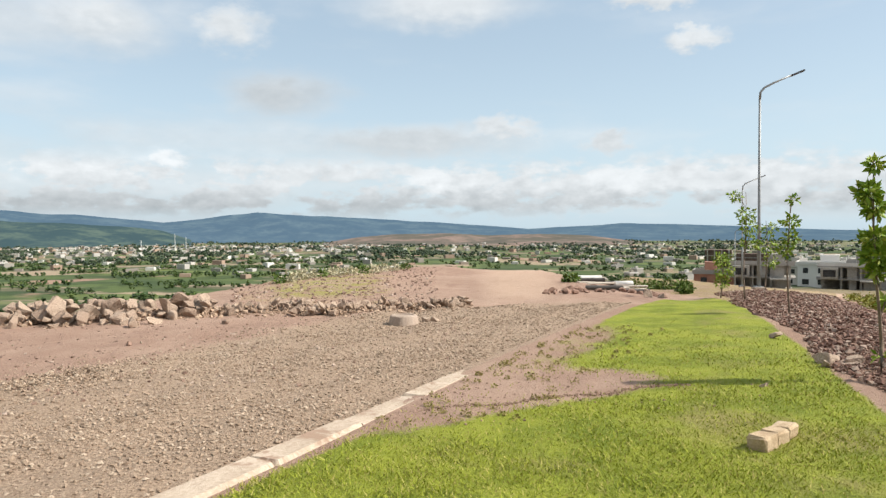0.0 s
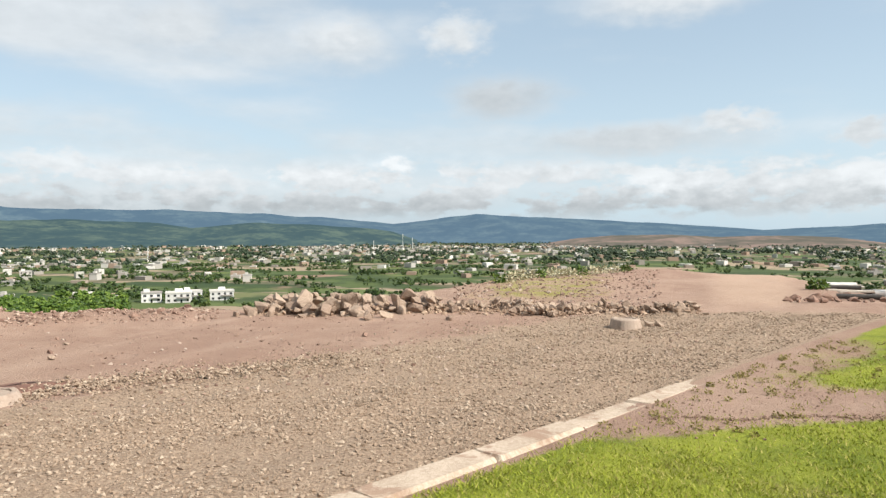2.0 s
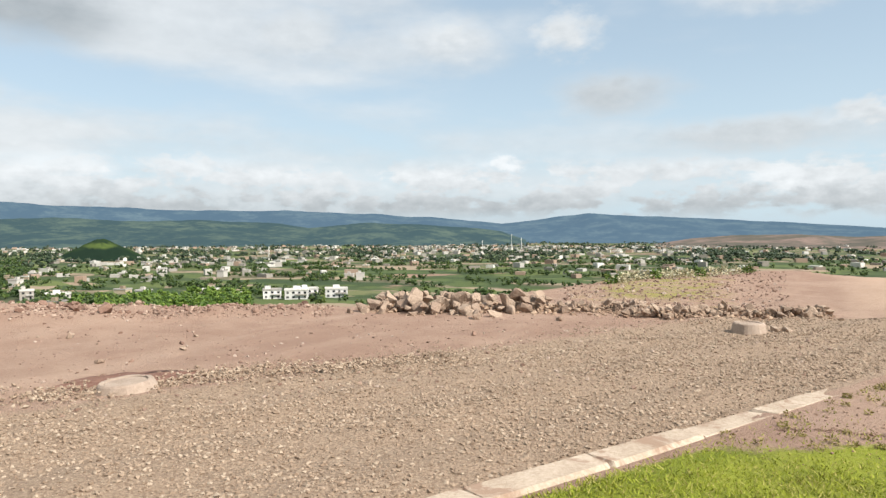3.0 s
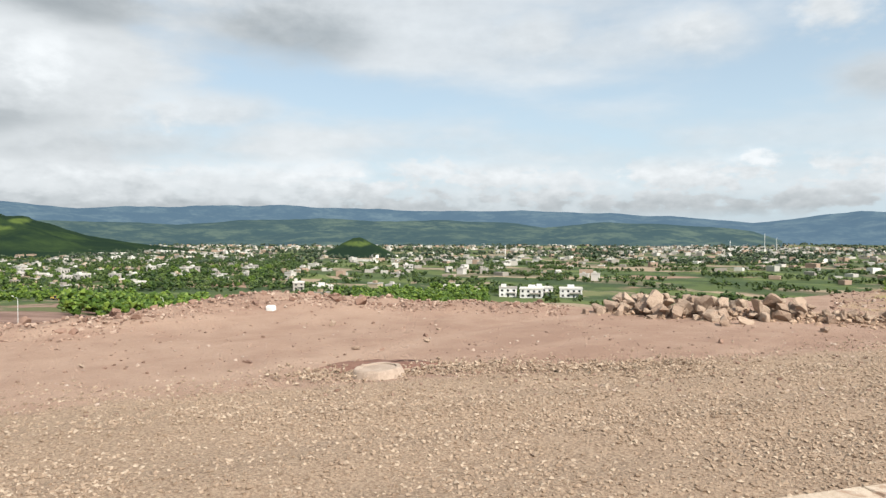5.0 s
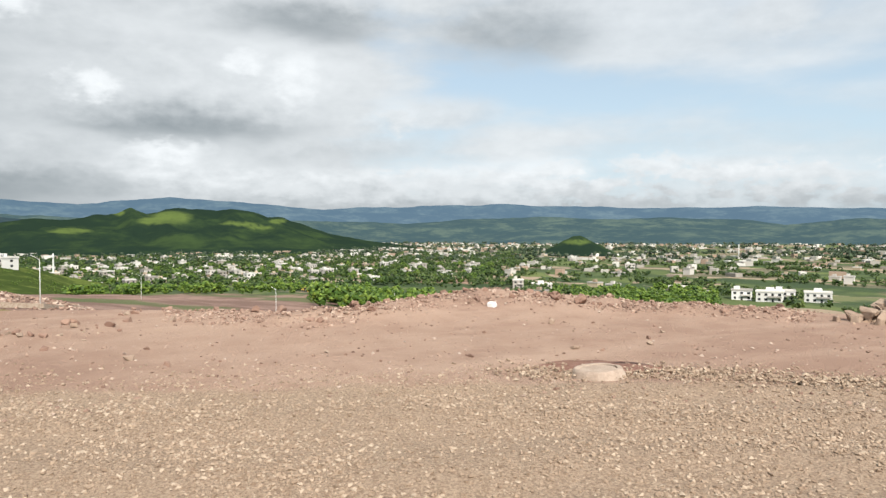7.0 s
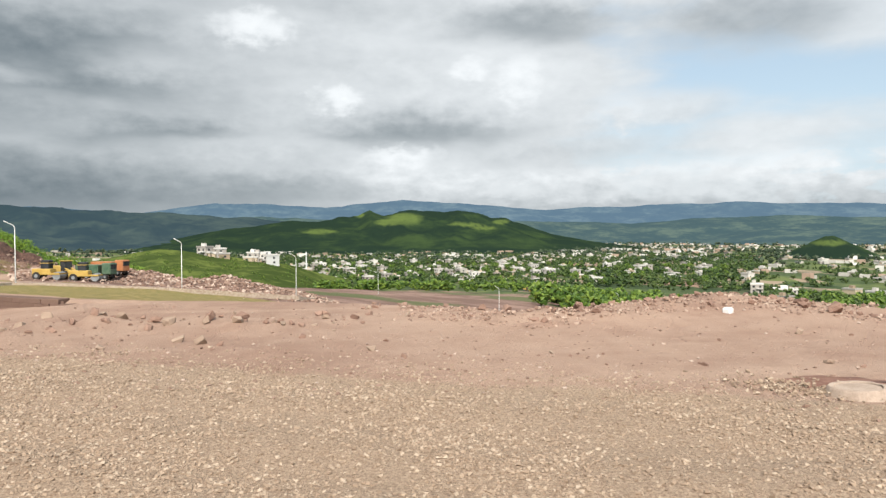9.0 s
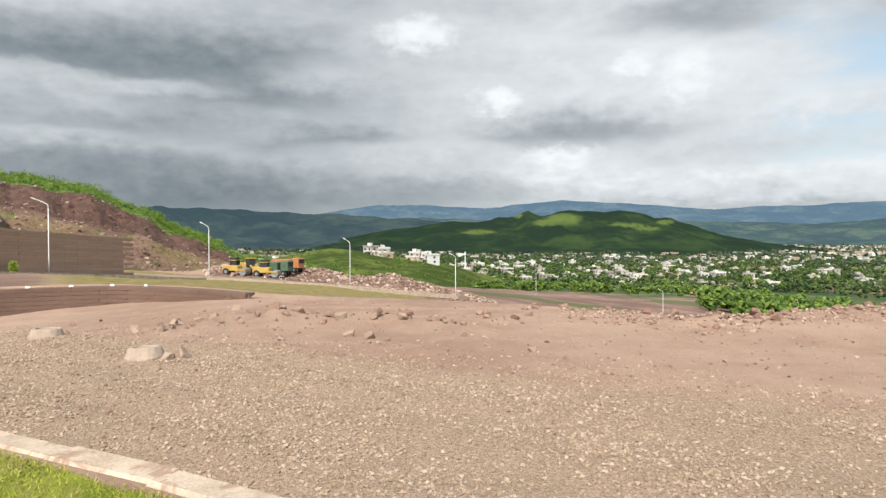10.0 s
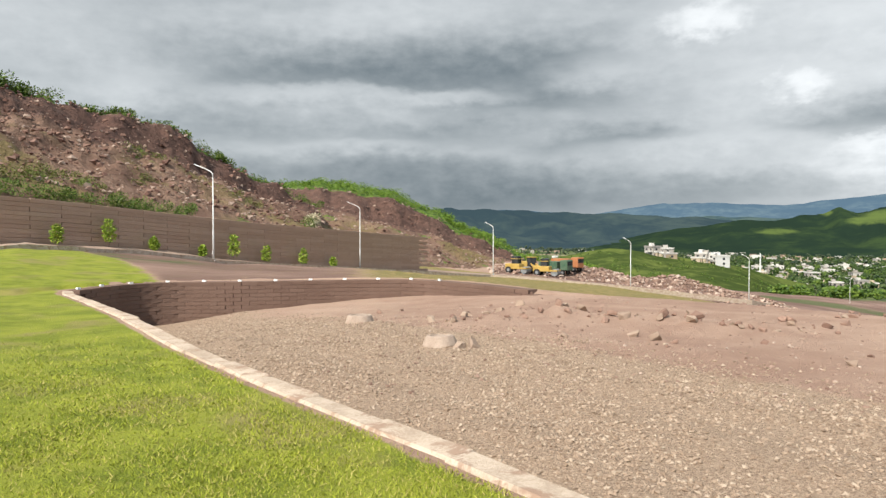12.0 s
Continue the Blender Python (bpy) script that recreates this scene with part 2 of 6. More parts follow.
M_GROUND = material("ground", ground_colour, 0.95, 0.0, ground_bump)
def kerb_colour(n, pos):
    """Pale concrete with earth trodden over it and dark joints of grit."""
    f = n.m("ADD", n.m("MULTIPLY", n.noise(pos, 2.2, 5.0, 0.6), 0.6), n.m("MULTIPLY", n.noise(pos, 30.0, 4.0, 0.6), 0.4))
    pale = n.mix(n.ramp(f, 0.36, 0.64), (0.38, 0.295, 0.22), (0.55, 0.455, 0.36))
    return n.mix(n.ramp(n.noise(pos, 3.4, 6.0, 0.68, 0.6), 0.52, 0.62, 0.0, 0.85), pale, (0.31, 0.205, 0.145))


M_CONCRETE = material("kerb concrete", kerb_colour, 0.9, 0.0, lambda n, p: n.m("MULTIPLY", n.noise(p, 30.0, 5.0, 0.7), 0.012))
M_RING = material("grey concrete", mottled((0.30, 0.23, 0.18), (0.42, 0.335, 0.27), 4.0, 45.0), 0.9, 0.0, lambda n, p: n.m("MULTIPLY", n.noise(p, 45.0, 4.0, 0.7), 0.006))
M_ROCK = material("tan rock", varied((0.22, 0.152, 0.112), (0.47, 0.365, 0.28), 2.5, 0.5), 0.92, 0.0, lambda n, p: n.m("MULTIPLY", n.noise(p, 7.0, 6.0, 0.65), 0.07))
M_CLOD = material("dark rubble", islands((0.115, 0.062, 0.048), (0.25, 0.155, 0.12), (0.33, 0.25, 0.20)), 0.95)
M_SPOIL = material("pinkish broken rock", islands((0.17, 0.105, 0.08), (0.31, 0.215, 0.165), (0.42, 0.33, 0.27)), 0.95)
M_GRAVEL = material("crushed stone", islands((0.232, 0.166, 0.117), (0.362, 0.277, 0.203), (0.415, 0.330, 0.250)), 0.92)
M_GRASS = material("grass blades", islands((0.210, 0.245, 0.020), (0.305, 0.335, 0.036), (0.38, 0.34, 0.10)), 0.75)
M_WALL = material("stacked stone wall", varied((0.33, 0.215, 0.155), (0.46, 0.325, 0.245), 1.5, 0.45), 0.95, 0.0, lambda n, p: n.m("MULTIPLY", n.noise(p, 12.0, 5.0, 0.7), 0.05))
M_STEEL = material("galvanised steel", mottled((0.20, 0.215, 0.225), (0.30, 0.315, 0.325), 1.5, 20.0), 0.55, 0.3)
M_LAMP = material("dark lamp housing", mottled((0.06, 0.06, 0.065), (0.10, 0.10, 0.11), 5.0), 0.5, 0.2)


def hill_colour(n, pos):
    mask = n.t.nodes.new("ShaderNodeVertexColor")
    mask.layer_name = "cover"
    sep = n.t.nodes.new("ShaderNodeSeparateColor")
    n.t.links.new(mask.outputs[0], sep.inputs[0])
    a, b, c = n.noise(pos, 0.09, 6.0, 0.62, 0.5), n.noise(pos, 0.7, 6.0, 0.65), n.noise(pos, 5.0, 4.0, 0.7)
    cut = n.mix(n.ramp(a, 0.38, 0.62), (0.158, 0.092, 0.065), (0.262, 0.168, 0.120))
    cut = n.mix(n.ramp(b, 0.42, 0.66, 0.0, 0.7), cut, (0.145, 0.088, 0.062))
    cut = n.mix(n.ramp(c, 0.60, 0.72, 0.0, 0.6), cut, (0.33, 0.24, 0.19))
    # cliff band: darker soil, and the steep face's shade painted into the same tone
    cut = n.mix(n.m("MULTIPLY", sep.outputs[2], 0.85), cut, n.mix(n.ramp(b, 0.4, 0.62), (0.060, 0.033, 0.028), (0.125, 0.070, 0.055)))
    cut = n.mix(n.m("MULTIPLY", sep.outputs[1], 0.8), cut, n.mix(n.ramp(c, 0.4, 0.62), (0.13, 0.115, 0.035), (0.22, 0.17, 0.07)))
    green = n.mix(n.ramp(b, 0.4, 0.6), (0.035, 0.075, 0.012), (0.12, 0.185, 0.030))
    edge = n.m("MULTIPLY", n.m("SUBTRACT", n.m("ADD", n.m("MULTIPLY", b, 0.55), n.m("MULTIPLY", a, 0.45)), 0.5), 1.6)
    return n.mix(n.ramp(n.m("ADD", sep.outputs[0], edge), 0.42, 0.62), cut, green)


M_HILL = material("cut hillside", hill_colour, 0.96, 0.0, lambda n, p: n.m("ADD", n.m("MULTIPLY", n.noise(p, 0.5, 7.0, 0.65, 0.4), 0.8), n.m("MULTIPLY", n.noise(p, 3.0, 5.0, 0.7), 0.25)))


def ridge_material(name, near, far, air_glow, amount, finer=1.0, sunlit_pasture=None):
    """Distant slopes: woods and open ground; emission paints in the air's blue haze."""
    def build(n, pos):
        a, b = n.noise(pos, 0.0035 * finer, 7.0, 0.6, 0.3), n.noise(pos, 0.02 * finer, 5.0, 0.6)
        f = n.m("ADD", n.m("MULTIPLY", a, 0.65), n.m("MULTIPLY", b, 0.35))
        woods = n.mix(n.ramp(f, 0.44, 0.66), near, far)
        if not sunlit_pasture:
            return woods
        mask = n.t.nodes.new("ShaderNodeVertexColor")
        mask.layer_name = "sunlit_pasture"
        # sunlit patches are painted brighter over the woods
        return n.mix(n.ramp(n.m("ADD", mask.outputs[0], n.m("MULTIPLY", n.m("SUBTRACT", b, 0.5), 0.9)), 0.15, 1.15), woods, sunlit_pasture)
    mat = material(name, build, 1.0)
    bsdf = mat.node_tree.nodes["Principled BSDF"]
    bsdf.inputs["Specular IOR Level"].default_value = 0.0
    bsdf.inputs["Emission Color"].default_value, bsdf.inputs["Emission Strength"].default_value = (*air_glow, 1), amount
    return mat


# blue emission on the far and low ranges is haze painted over the slopes
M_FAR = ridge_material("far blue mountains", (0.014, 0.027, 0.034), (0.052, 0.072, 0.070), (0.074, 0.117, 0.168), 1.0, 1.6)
# woods darkened as under cloud shadow, sunlit patches painted in, emission adds haze
M_MIDHILL = ridge_material("wooded hill", (0.010, 0.020, 0.009), (0.030, 0.050, 0.014), (0.008, 0.013, 0.015), 1.0, sunlit_pasture=(0.080, 0.112, 0.026))
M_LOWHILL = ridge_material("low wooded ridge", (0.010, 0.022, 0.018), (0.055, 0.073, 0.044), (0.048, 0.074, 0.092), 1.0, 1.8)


# ---- building helpers ----
def mesh_np(name, verts, faces, mat=None, smooth=False):
    """A mesh from arrays: verts n x 3, faces m x k."""
    me = bpy.data.meshes.new(name)
    verts, faces = np.asarray(verts, dtype=np.float32), np.asarray(faces, dtype=np.int32)
    k = faces.shape[1]
    me.vertices.add(len(verts))
    me.vertices.foreach_set("co", verts.ravel())
    me.loops.add(faces.size)
    me.loops.foreach_set("vertex_index", faces.ravel())
    me.polygons.add(len(faces))
    me.polygons.foreach_set("loop_start", np.arange(0, faces.size, k, dtype=np.int32))
    me.polygons.foreach_set("loop_total", np.full(len(faces), k, dtype=np.int32))
    me.polygons.foreach_set("use_smooth", np.full(len(faces), smooth))
    me.update(calc_edges=True)
    if mat:
        me.materials.append(mat)
    return me


def part(name, bm, mat, parent=None, label="", smooth=False):
    """Links a bmesh as one mesh object, under a thing or a part."""
    me = bpy.data.meshes.new(name)
    bm.to_mesh(me)
    bm.free()
    me.materials.append(mat)
    if smooth:
        me.polygons.foreach_set("use_smooth", [True] * len(me.polygons))
    ob = new(name, me)
    if parent:
        ob.parent = parent
    return tagged(ob, label)


def box(bm, sx, sy, sz, at=(0, 0, 0), rz=0.0, bevel=0.0):
    """Adds a box whose base centre is at the place given."""
    m = Matrix.Translation(at) @ Matrix.Rotation(rz, 4, "Z") @ Matrix.Translation((0, 0, sz / 2)) @ Matrix.Diagonal((sx, sy, sz, 1))
    r = bmesh.ops.create_cube(bm, size=1.0, matrix=m)
    if bevel:
        edges = {e for v in r["verts"] for e in v.link_edges}
        bmesh.ops.bevel(bm, geom=list(edges), offset=bevel, segments=1, affect="EDGES")
    return bm


def tube(bm, points, radii, sides=8):
    """A tapered tube along points."""
    rings = []
    for i, p in enumerate(points):
        p = Vector(p)
        a, b = Vector(points[max(i - 1, 0)]), Vector(points[min(i + 1, len(points) - 1)])
        q = (b - a).to_track_quat("Z", "Y")
        rings.append([bm.verts.new(p + q @ Vector((math.cos(k * math.tau / sides) * radii[i], math.sin(k * math.tau / sides) * radii[i], 0))) for k in range(sides)])
    for r0, r1 in zip(rings, rings[1:]):
        for k in range(sides):
            bm.faces.new((r0[k], r0[(k + 1) % sides], r1[(k + 1) % sides], r1[k]))
    bm.faces.new(list(reversed(rings[0])))
    bm.faces.new(rings[-1])
    return bm


def empty(name, x, y, z, rz=0.0):
    ob = new(name)
    ob.matrix_basis = pose(x, y, z, 0, 0, rz)
    return ob


def smooth_step(v, a, b):
    t = np.clip((np.asarray(v, dtype=float) - a) / (b - a), 0, 1)
    return t * t * (3 - 2 * t)


def wave_noise(x, y, scale, seed=0, octaves=4):
    """Cheap repeatable height noise, about -1 to 1."""
    rng = np.random.RandomState(seed)
    out, amp, total = 0.0, 1.0, 0.0
    for _ in range(octaves):
        part_sum = 0.0
        for _ in range(4):
            a, ph = rng.rand() * math.tau, rng.rand() * math.tau
            k = (0.7 + 0.6 * rng.rand()) * math.tau / scale
            part_sum = part_sum + np.sin(k * (x * math.cos(a) + y * math.sin(a)) + ph + 0.8 * np.sin(k * 0.6 * (y * math.cos(a) - x * math.sin(a)) + ph * 2))
        out = out + amp * part_sum / 2.4
        total += amp
        amp, scale = amp * 0.5, scale * 0.47
    return out / total


def at_az(az, r):
    """x, y at an azimuth (degrees, leftwards from +y) and a distance."""
    a = np.radians(az)
    return -np.sin(a) * r, np.cos(a) * r


# ---- the lie of the land ----
KERB = np.array([(-17.0, -21.1), (-14.6, -20.75), (-13.0, -19.8), (-12.42, -18.85), (-9.85, -13.2), (-7.6, -8.85), (-6.40, -6.30), (-5.75, -4.8), (-5.15, -3.35), (-4.70, -2.35), (-4.28, -1.4),
                 (-3.08, 1.5), (-2.07, 3.9), (-1.47, 5.05), (-1.1, 5.8), (-0.76, 6.5), (-0.12, 7.8), (1.13, 10.3), (2.3, 12.55), (4.1, 15.9), (6.6, 19.5), (9.5, 22.5)])
# profiles outwards from the plateau's rim: azimuth, then distance and height
RIM_EAST = ((-180, 30, 1.0, 60, 1.5, 120, 0, 300, -5, 700, -40), (-60, 30, 0.3, 60, -2, 120, -8, 200, -14, 700, -45), (-35, 13, 0.0, 24, -0.6, 60, -3.7, 155, -11, 700, -45),
            (-24, 19, -0.1, 28, -0.45, 60, -2.8, 155, -11.5, 700, -45), (-15, 27, -0.5, 42, -1.6, 80, -3.4, 160, -10.5, 700, -45),
            (-8, 38, -0.4, 50, -3.2, 90, -8, 200, -26, 620, -45), (0, 39, -0.2, 50, -5, 110, -17, 210, -30, 600, -45), (7.5, 34, -0.15, 46, -5, 110, -18, 210, -32, 600, -45))
RIM_WEST = ((15, 27, -0.2, 38, -4, 100, -18, 210, -33, 560, -45), (22, 22, -0.2, 34, -4, 90, -18, 210, -34, 560, -45), (30, 18.5, -0.15, 30, -4, 90, -18, 210, -35, 540, -45),
            (49, 18.4, -0.1, 30, -5, 90, -19, 200, -34, 520, -45), (60, 18.8, 0.15, 30, -4, 90, -19, 200, -34, 520, -45), (75, 15.6, -0.1, 30, -4, 100, -15, 180, -21, 600, -45))
RIM_BACK = ((95, 19.8, -0.15, 45, -3.9, 105, -8.8, 180, -13, 600, -45), (105, 20.8, -0.12, 50, -3.0, 100, -5.75, 180, -9.0, 650, -45),
            (111, 22.2, -0.08, 50, -2.3, 98, -4.65, 170, -6.5, 700, -40), (116, 24.75, -0.05, 49, -1.6, 93, -3.95, 150, -4.8, 700, -36), (120.5, 26.55, 0.0, 48, -1.1, 86, -3.05, 130, -3, 700, -30),
            (126, 26.75, 0.03, 47, -0.6, 77, -2.2, 110, -1.5, 700, -26), (131, 26.45, 0.04, 45, -0.3, 68, -1.4, 95, -0.8, 700, -23), (136, 26.6, 0.05, 44, -0.1, 58, -0.6, 80, 0, 700, -20), (140, 27.25, 0.08, 40, 0.25, 54, 0.1, 70, 0.6, 700, -10),
            (143.5, 26.6, 0.10, 38, 0.45, 50, 0.5, 66, 1.0, 700, -5), (150, 24.0, 0.12, 36, 0.7, 44, 0.9, 60, 1.3, 700, 0), (180, 30, 1.0, 60, 1.5, 120, 0, 300, -5, 700, -40))
RIMS = np.array(RIM_EAST + RIM_WEST + RIM_BACK, dtype=float)


def kerb_side(x, y):
    """Metres to the lawn's side of the kerb line (the road's side: minus)."""
    kx = np.interp(y, KERB[:, 1], KERB[:, 0])
    slope = np.gradient(KERB[:, 0], KERB[:, 1])
    s = np.interp(y, KERB[:, 1], slope)
    return (x - kx) / np.sqrt(1 + s * s)


def wall_floor(x, y):
    """How far the road lies sunk in front of the curved wall."""
    r, a = np.hypot(x, y), np.degrees(np.arctan2(-x, y))
    a = np.where(a < -100, a + 360, a)
    return np.interp(a, (108, 111, 120.4, 126, 134.4, 140.3, 147, 180), (0, 0.03, 0.46, 0.59, 0.86, 1.28, 1.38, 1.38)) * smooth_step(r, 11, 25)


def land(x, y, rough=True):
    """Height of the ground."""
    x, y = np.asarray(x, dtype=float), np.asarray(y, dtype=float)
    r, a = np.hypot(x, y) + 1e-6, np.degrees(np.arctan2(-x, y))
    ring = [np.interp(a, RIMS[:, 0], RIMS[:, k]) for k in range(1, 11)]
    outer = ring[1]
    for k in range(0, 8, 2):
        r0, z0, r1, z1 = ring[k], ring[k + 1], ring[k + 2], ring[k + 3]
        outer = np.where(r > r0, z0 + (z1 - z0) * smooth_step((r - r0) / (r1 - r0), 0, 1) * 0.35 + (z1 - z0) * np.clip((r - r0) / (r1 - r0), 0, 1) * 0.65, outer)
    s = kerb_side(x, y)
    inner_road = -0.15 + 0.13 * smooth_step(y, 5.0, 9.5) * smooth_step(s, -5, -1) - wall_floor(x, y)
    inner_lawn = 0.0 + 0.12 * smooth_step(s, 0.3, 5)
    step = smooth_step(s, -0.30, 0.06)
    inner = inner_lawn * step + inner_road * (1 - step)
    w = smooth_step(r / ring[0], 0.72, 1.0)
    walled = (a > 106) | (a < -150)
    w = np.where(walled, (r > ring[0] - 0.25).astype(float), w)
    z = inner * (1 - w) + outer * w
    if rough:
        z = z + 0.022 * wave_noise(x, y, 2.3, 3) * smooth_step(r, 2, 6) * (s < -0.2) + 0.10 * wave_noise(x, y, 9.0, 4) * smooth_step(r, 14, 30) + 0.9 * wave_noise(x, y, 60.0, 5) * smooth_step(r, np.where(a > 86, 150, 60), np.where(a > 86, 260, 160))
        lip = np.exp(-((r - ring[0] + 1.2) / 1.3) ** 2) * ((a > 38) & (a < 93))
        ruts = 0.022 * np.sin(s * 4.6 + 1.5 * wave_noise(x, y, 7.0, 21, 2)) * smooth_step(s, -6.5, -4.5) * smooth_step(s, -0.3, -1.0)
        ridge_r = 15.3 + 0.7 * np.sin(np.radians(a) * 14)
        clods = np.exp(-((r - ridge_r) / 0.85) ** 2) * smooth_step(a, 88, 95) * smooth_step(a, 121, 115)
        z = z + ruts * (r < 20) + clods * (0.05 + 0.22 * np.abs(wave_noise(x, y, 2.2, 22, 3))) + 0.05 * np.exp(-((r - 11.8) / 1.3) ** 2) * smooth_step(a, 84, 92) * smooth_step(a, 116, 108) * np.abs(wave_noise(x, y, 2.8, 23, 3))
        z = z + (1.9 + 0.9 * wave_noise(x, y, 17.0, 26, 4)) * np.exp(-((r - 134) / 9.5) ** 2) * smooth_step(a, 90, 96) * smooth_step(a, 116, 111)
        z = z + lip * (0.05 + 0.20 * np.abs(wave_noise(x, y, 3.1, 8))) * smooth_step(a, 92, 72)
    return z


def build_ground():
    az = np.concatenate([np.arange(-38, 156, 0.42), np.arange(156, 322, 4.0)])
    rr = np.concatenate([[0.0], 0.7 * 1.0295 ** np.arange(0, 306)])
    rr = np.union1d(rr[rr < 4950], np.arange(20.5, 28.2, 0.14))
    na, nr = len(az), len(rr)
    A, R = np.meshgrid(az, rr, indexing="ij")
    x, y = at_az(A, R)
    z = land(x, y)
    s, a = kerb_side(x, y), np.where(A > 180, A - 360, A)
    rim = np.interp(a, RIMS[:, 0], RIMS[:, 1])
    # lawn
    grass = smooth_step(s, 0.05, 0.45) * (R < rim * 1.25)
    grass = np.where((a > 106) & (R > rim - 0.2) & (R < 110), 0.2 + 0.65 * smooth_step(a - 0.22 * (R - 27), 139.0, 142.5), grass)
    grass = np.where((a > 90) & (a <= 106) & (R > rim + 4) & (R < 104), 0.2, grass)
    patch = np.exp(-(((x - 1.0) / 1.9) ** 2 + ((y - 7.7 - 0.25 * (x - 1)) / 1.0) ** 2) ** 2)
    verge = smooth_step(s, 1.9, 0.5) * smooth_step(y, 5.2, 6.5) * smooth_step(y, 16, 11)
    heap = np.exp(-(np.maximum(0, 4.75 + 0.31 * (y - 8) - x) / 0.3) ** 2) * (x > 0) * (y > 5.5)
    grass = grass * (1 - 0.78 * patch) * (1 - 0.62 * verge) * (1 - heap)
    grass = np.where((a > -36) & (a < -10) & (R > rim) & (R < 90), 0.35, grass)
    patch = 0.46 * smooth_step(a, 0, 7) * (1 - smooth_step(a, 13, 19)) * smooth_step(R, 17, 22)
    grass = np.where(R < rim, np.maximum(grass, patch), grass)
    # crushed stone on the road bed
    gravel = smooth_step(s, -6.0, -4.6) * smooth_step(s, 0.1, -0.15) * smooth_step(y, 19, 15) * smooth_step(y, -16, -9)
    gravel = np.maximum(gravel, 0.72 * smooth_step(a, 107, 124) * (R < rim - 0.1) * smooth_step(s, 0.1, -0.15) * (1 - np.exp(-(((x + 12.0) / 2.6) ** 2 + ((y + 8.2) / 1.8) ** 2) ** 2)))
    gravel = gravel * (0.55 + 0.45 * smooth_step(s, -6.2, -3.2))
    valley = smooth_step(R, 90, 240)
    valley = np.where((a > 62) & (a < 104) & (R > 110) & (R < 380), valley * smooth_step(R, 300, 420), valley)
    track = np.exp(-((x - (2.2 + 0.09 * (y - 18.6))) / (1.1 + 0.03 * (y - 18.6))) ** 4) * smooth_step(y, 17.5, 20) * (R < 42)
    track = np.where((a < -26) & (a > -38) & (R > 27) & (R < 80), smooth_step(R, 27, 31) * smooth_step(R, 80, 62), track)
    col = np.stack([grass * (1 - track), gravel, valley, track], -1)
    idx = np.arange(na * nr).reshape(na, nr)
    nxt = np.roll(idx, -1, axis=0)
    f = np.stack([idx[:, :-1], nxt[:, :-1], nxt[:, 1:], idx[:, 1:]], -1)[:, :, ::-1].reshape(-1, 4)
    me = mesh_np("ground", np.stack([x, y, z], -1).reshape(-1, 3), f, M_GROUND, True)
    layer = me.color_attributes.new("cover", "FLOAT_COLOR", "POINT")
    layer.data.foreach_set("color", col.reshape(-1, 4).astype(np.float32).ravel())
    spoil = ((a > 70) & (a < 105) & (R > 105) & (R < 400)) * 1.0
    spoil = np.where((a > 90) & (a < 114) & (R > 106) & (R < 230), 1.0, spoil)
    spoil = np.where((a > 8) & (a < 27) & (R > rim + 3) & (R < 130), 0.8, spoil)
    spoil = np.where((a > 119) & (a < 152) & (R > rim + 0.6) & (R < 62), 0.62 * smooth_step(a, 121, 127) * smooth_step(a - 0.22 * (R - 27), 142.5, 139.5), spoil)
    dry = ((a > 86) & (R > rim + 1.5) & (R < 112)) * (0.64 - 0.30 * smooth_step(a, 122, 128)) * smooth_step(a, 146, 138)
    dry = np.where((a > -30) & (a < -9) & (R > rim) & (R < 120), 0.5, dry)
    dry = np.where((a > 1) & (a < 17) & (R > 18.5) & (R < 42), np.maximum(dry, 0.40 * (1 - track) * smooth_step(a, 1, 5)), dry)
    layer = me.color_attributes.new("plots", "FLOAT_COLOR", "POINT")
    layer.data.foreach_set("color", np.stack([spoil, dry, np.zeros_like(R), np.ones_like(R)], -1).reshape(-1, 4).astype(np.float32).ravel())
    tagged(new("ground", me), "reddish dirt plateau with lawn above a green valley", "ground", kind="structure")


build_ground()


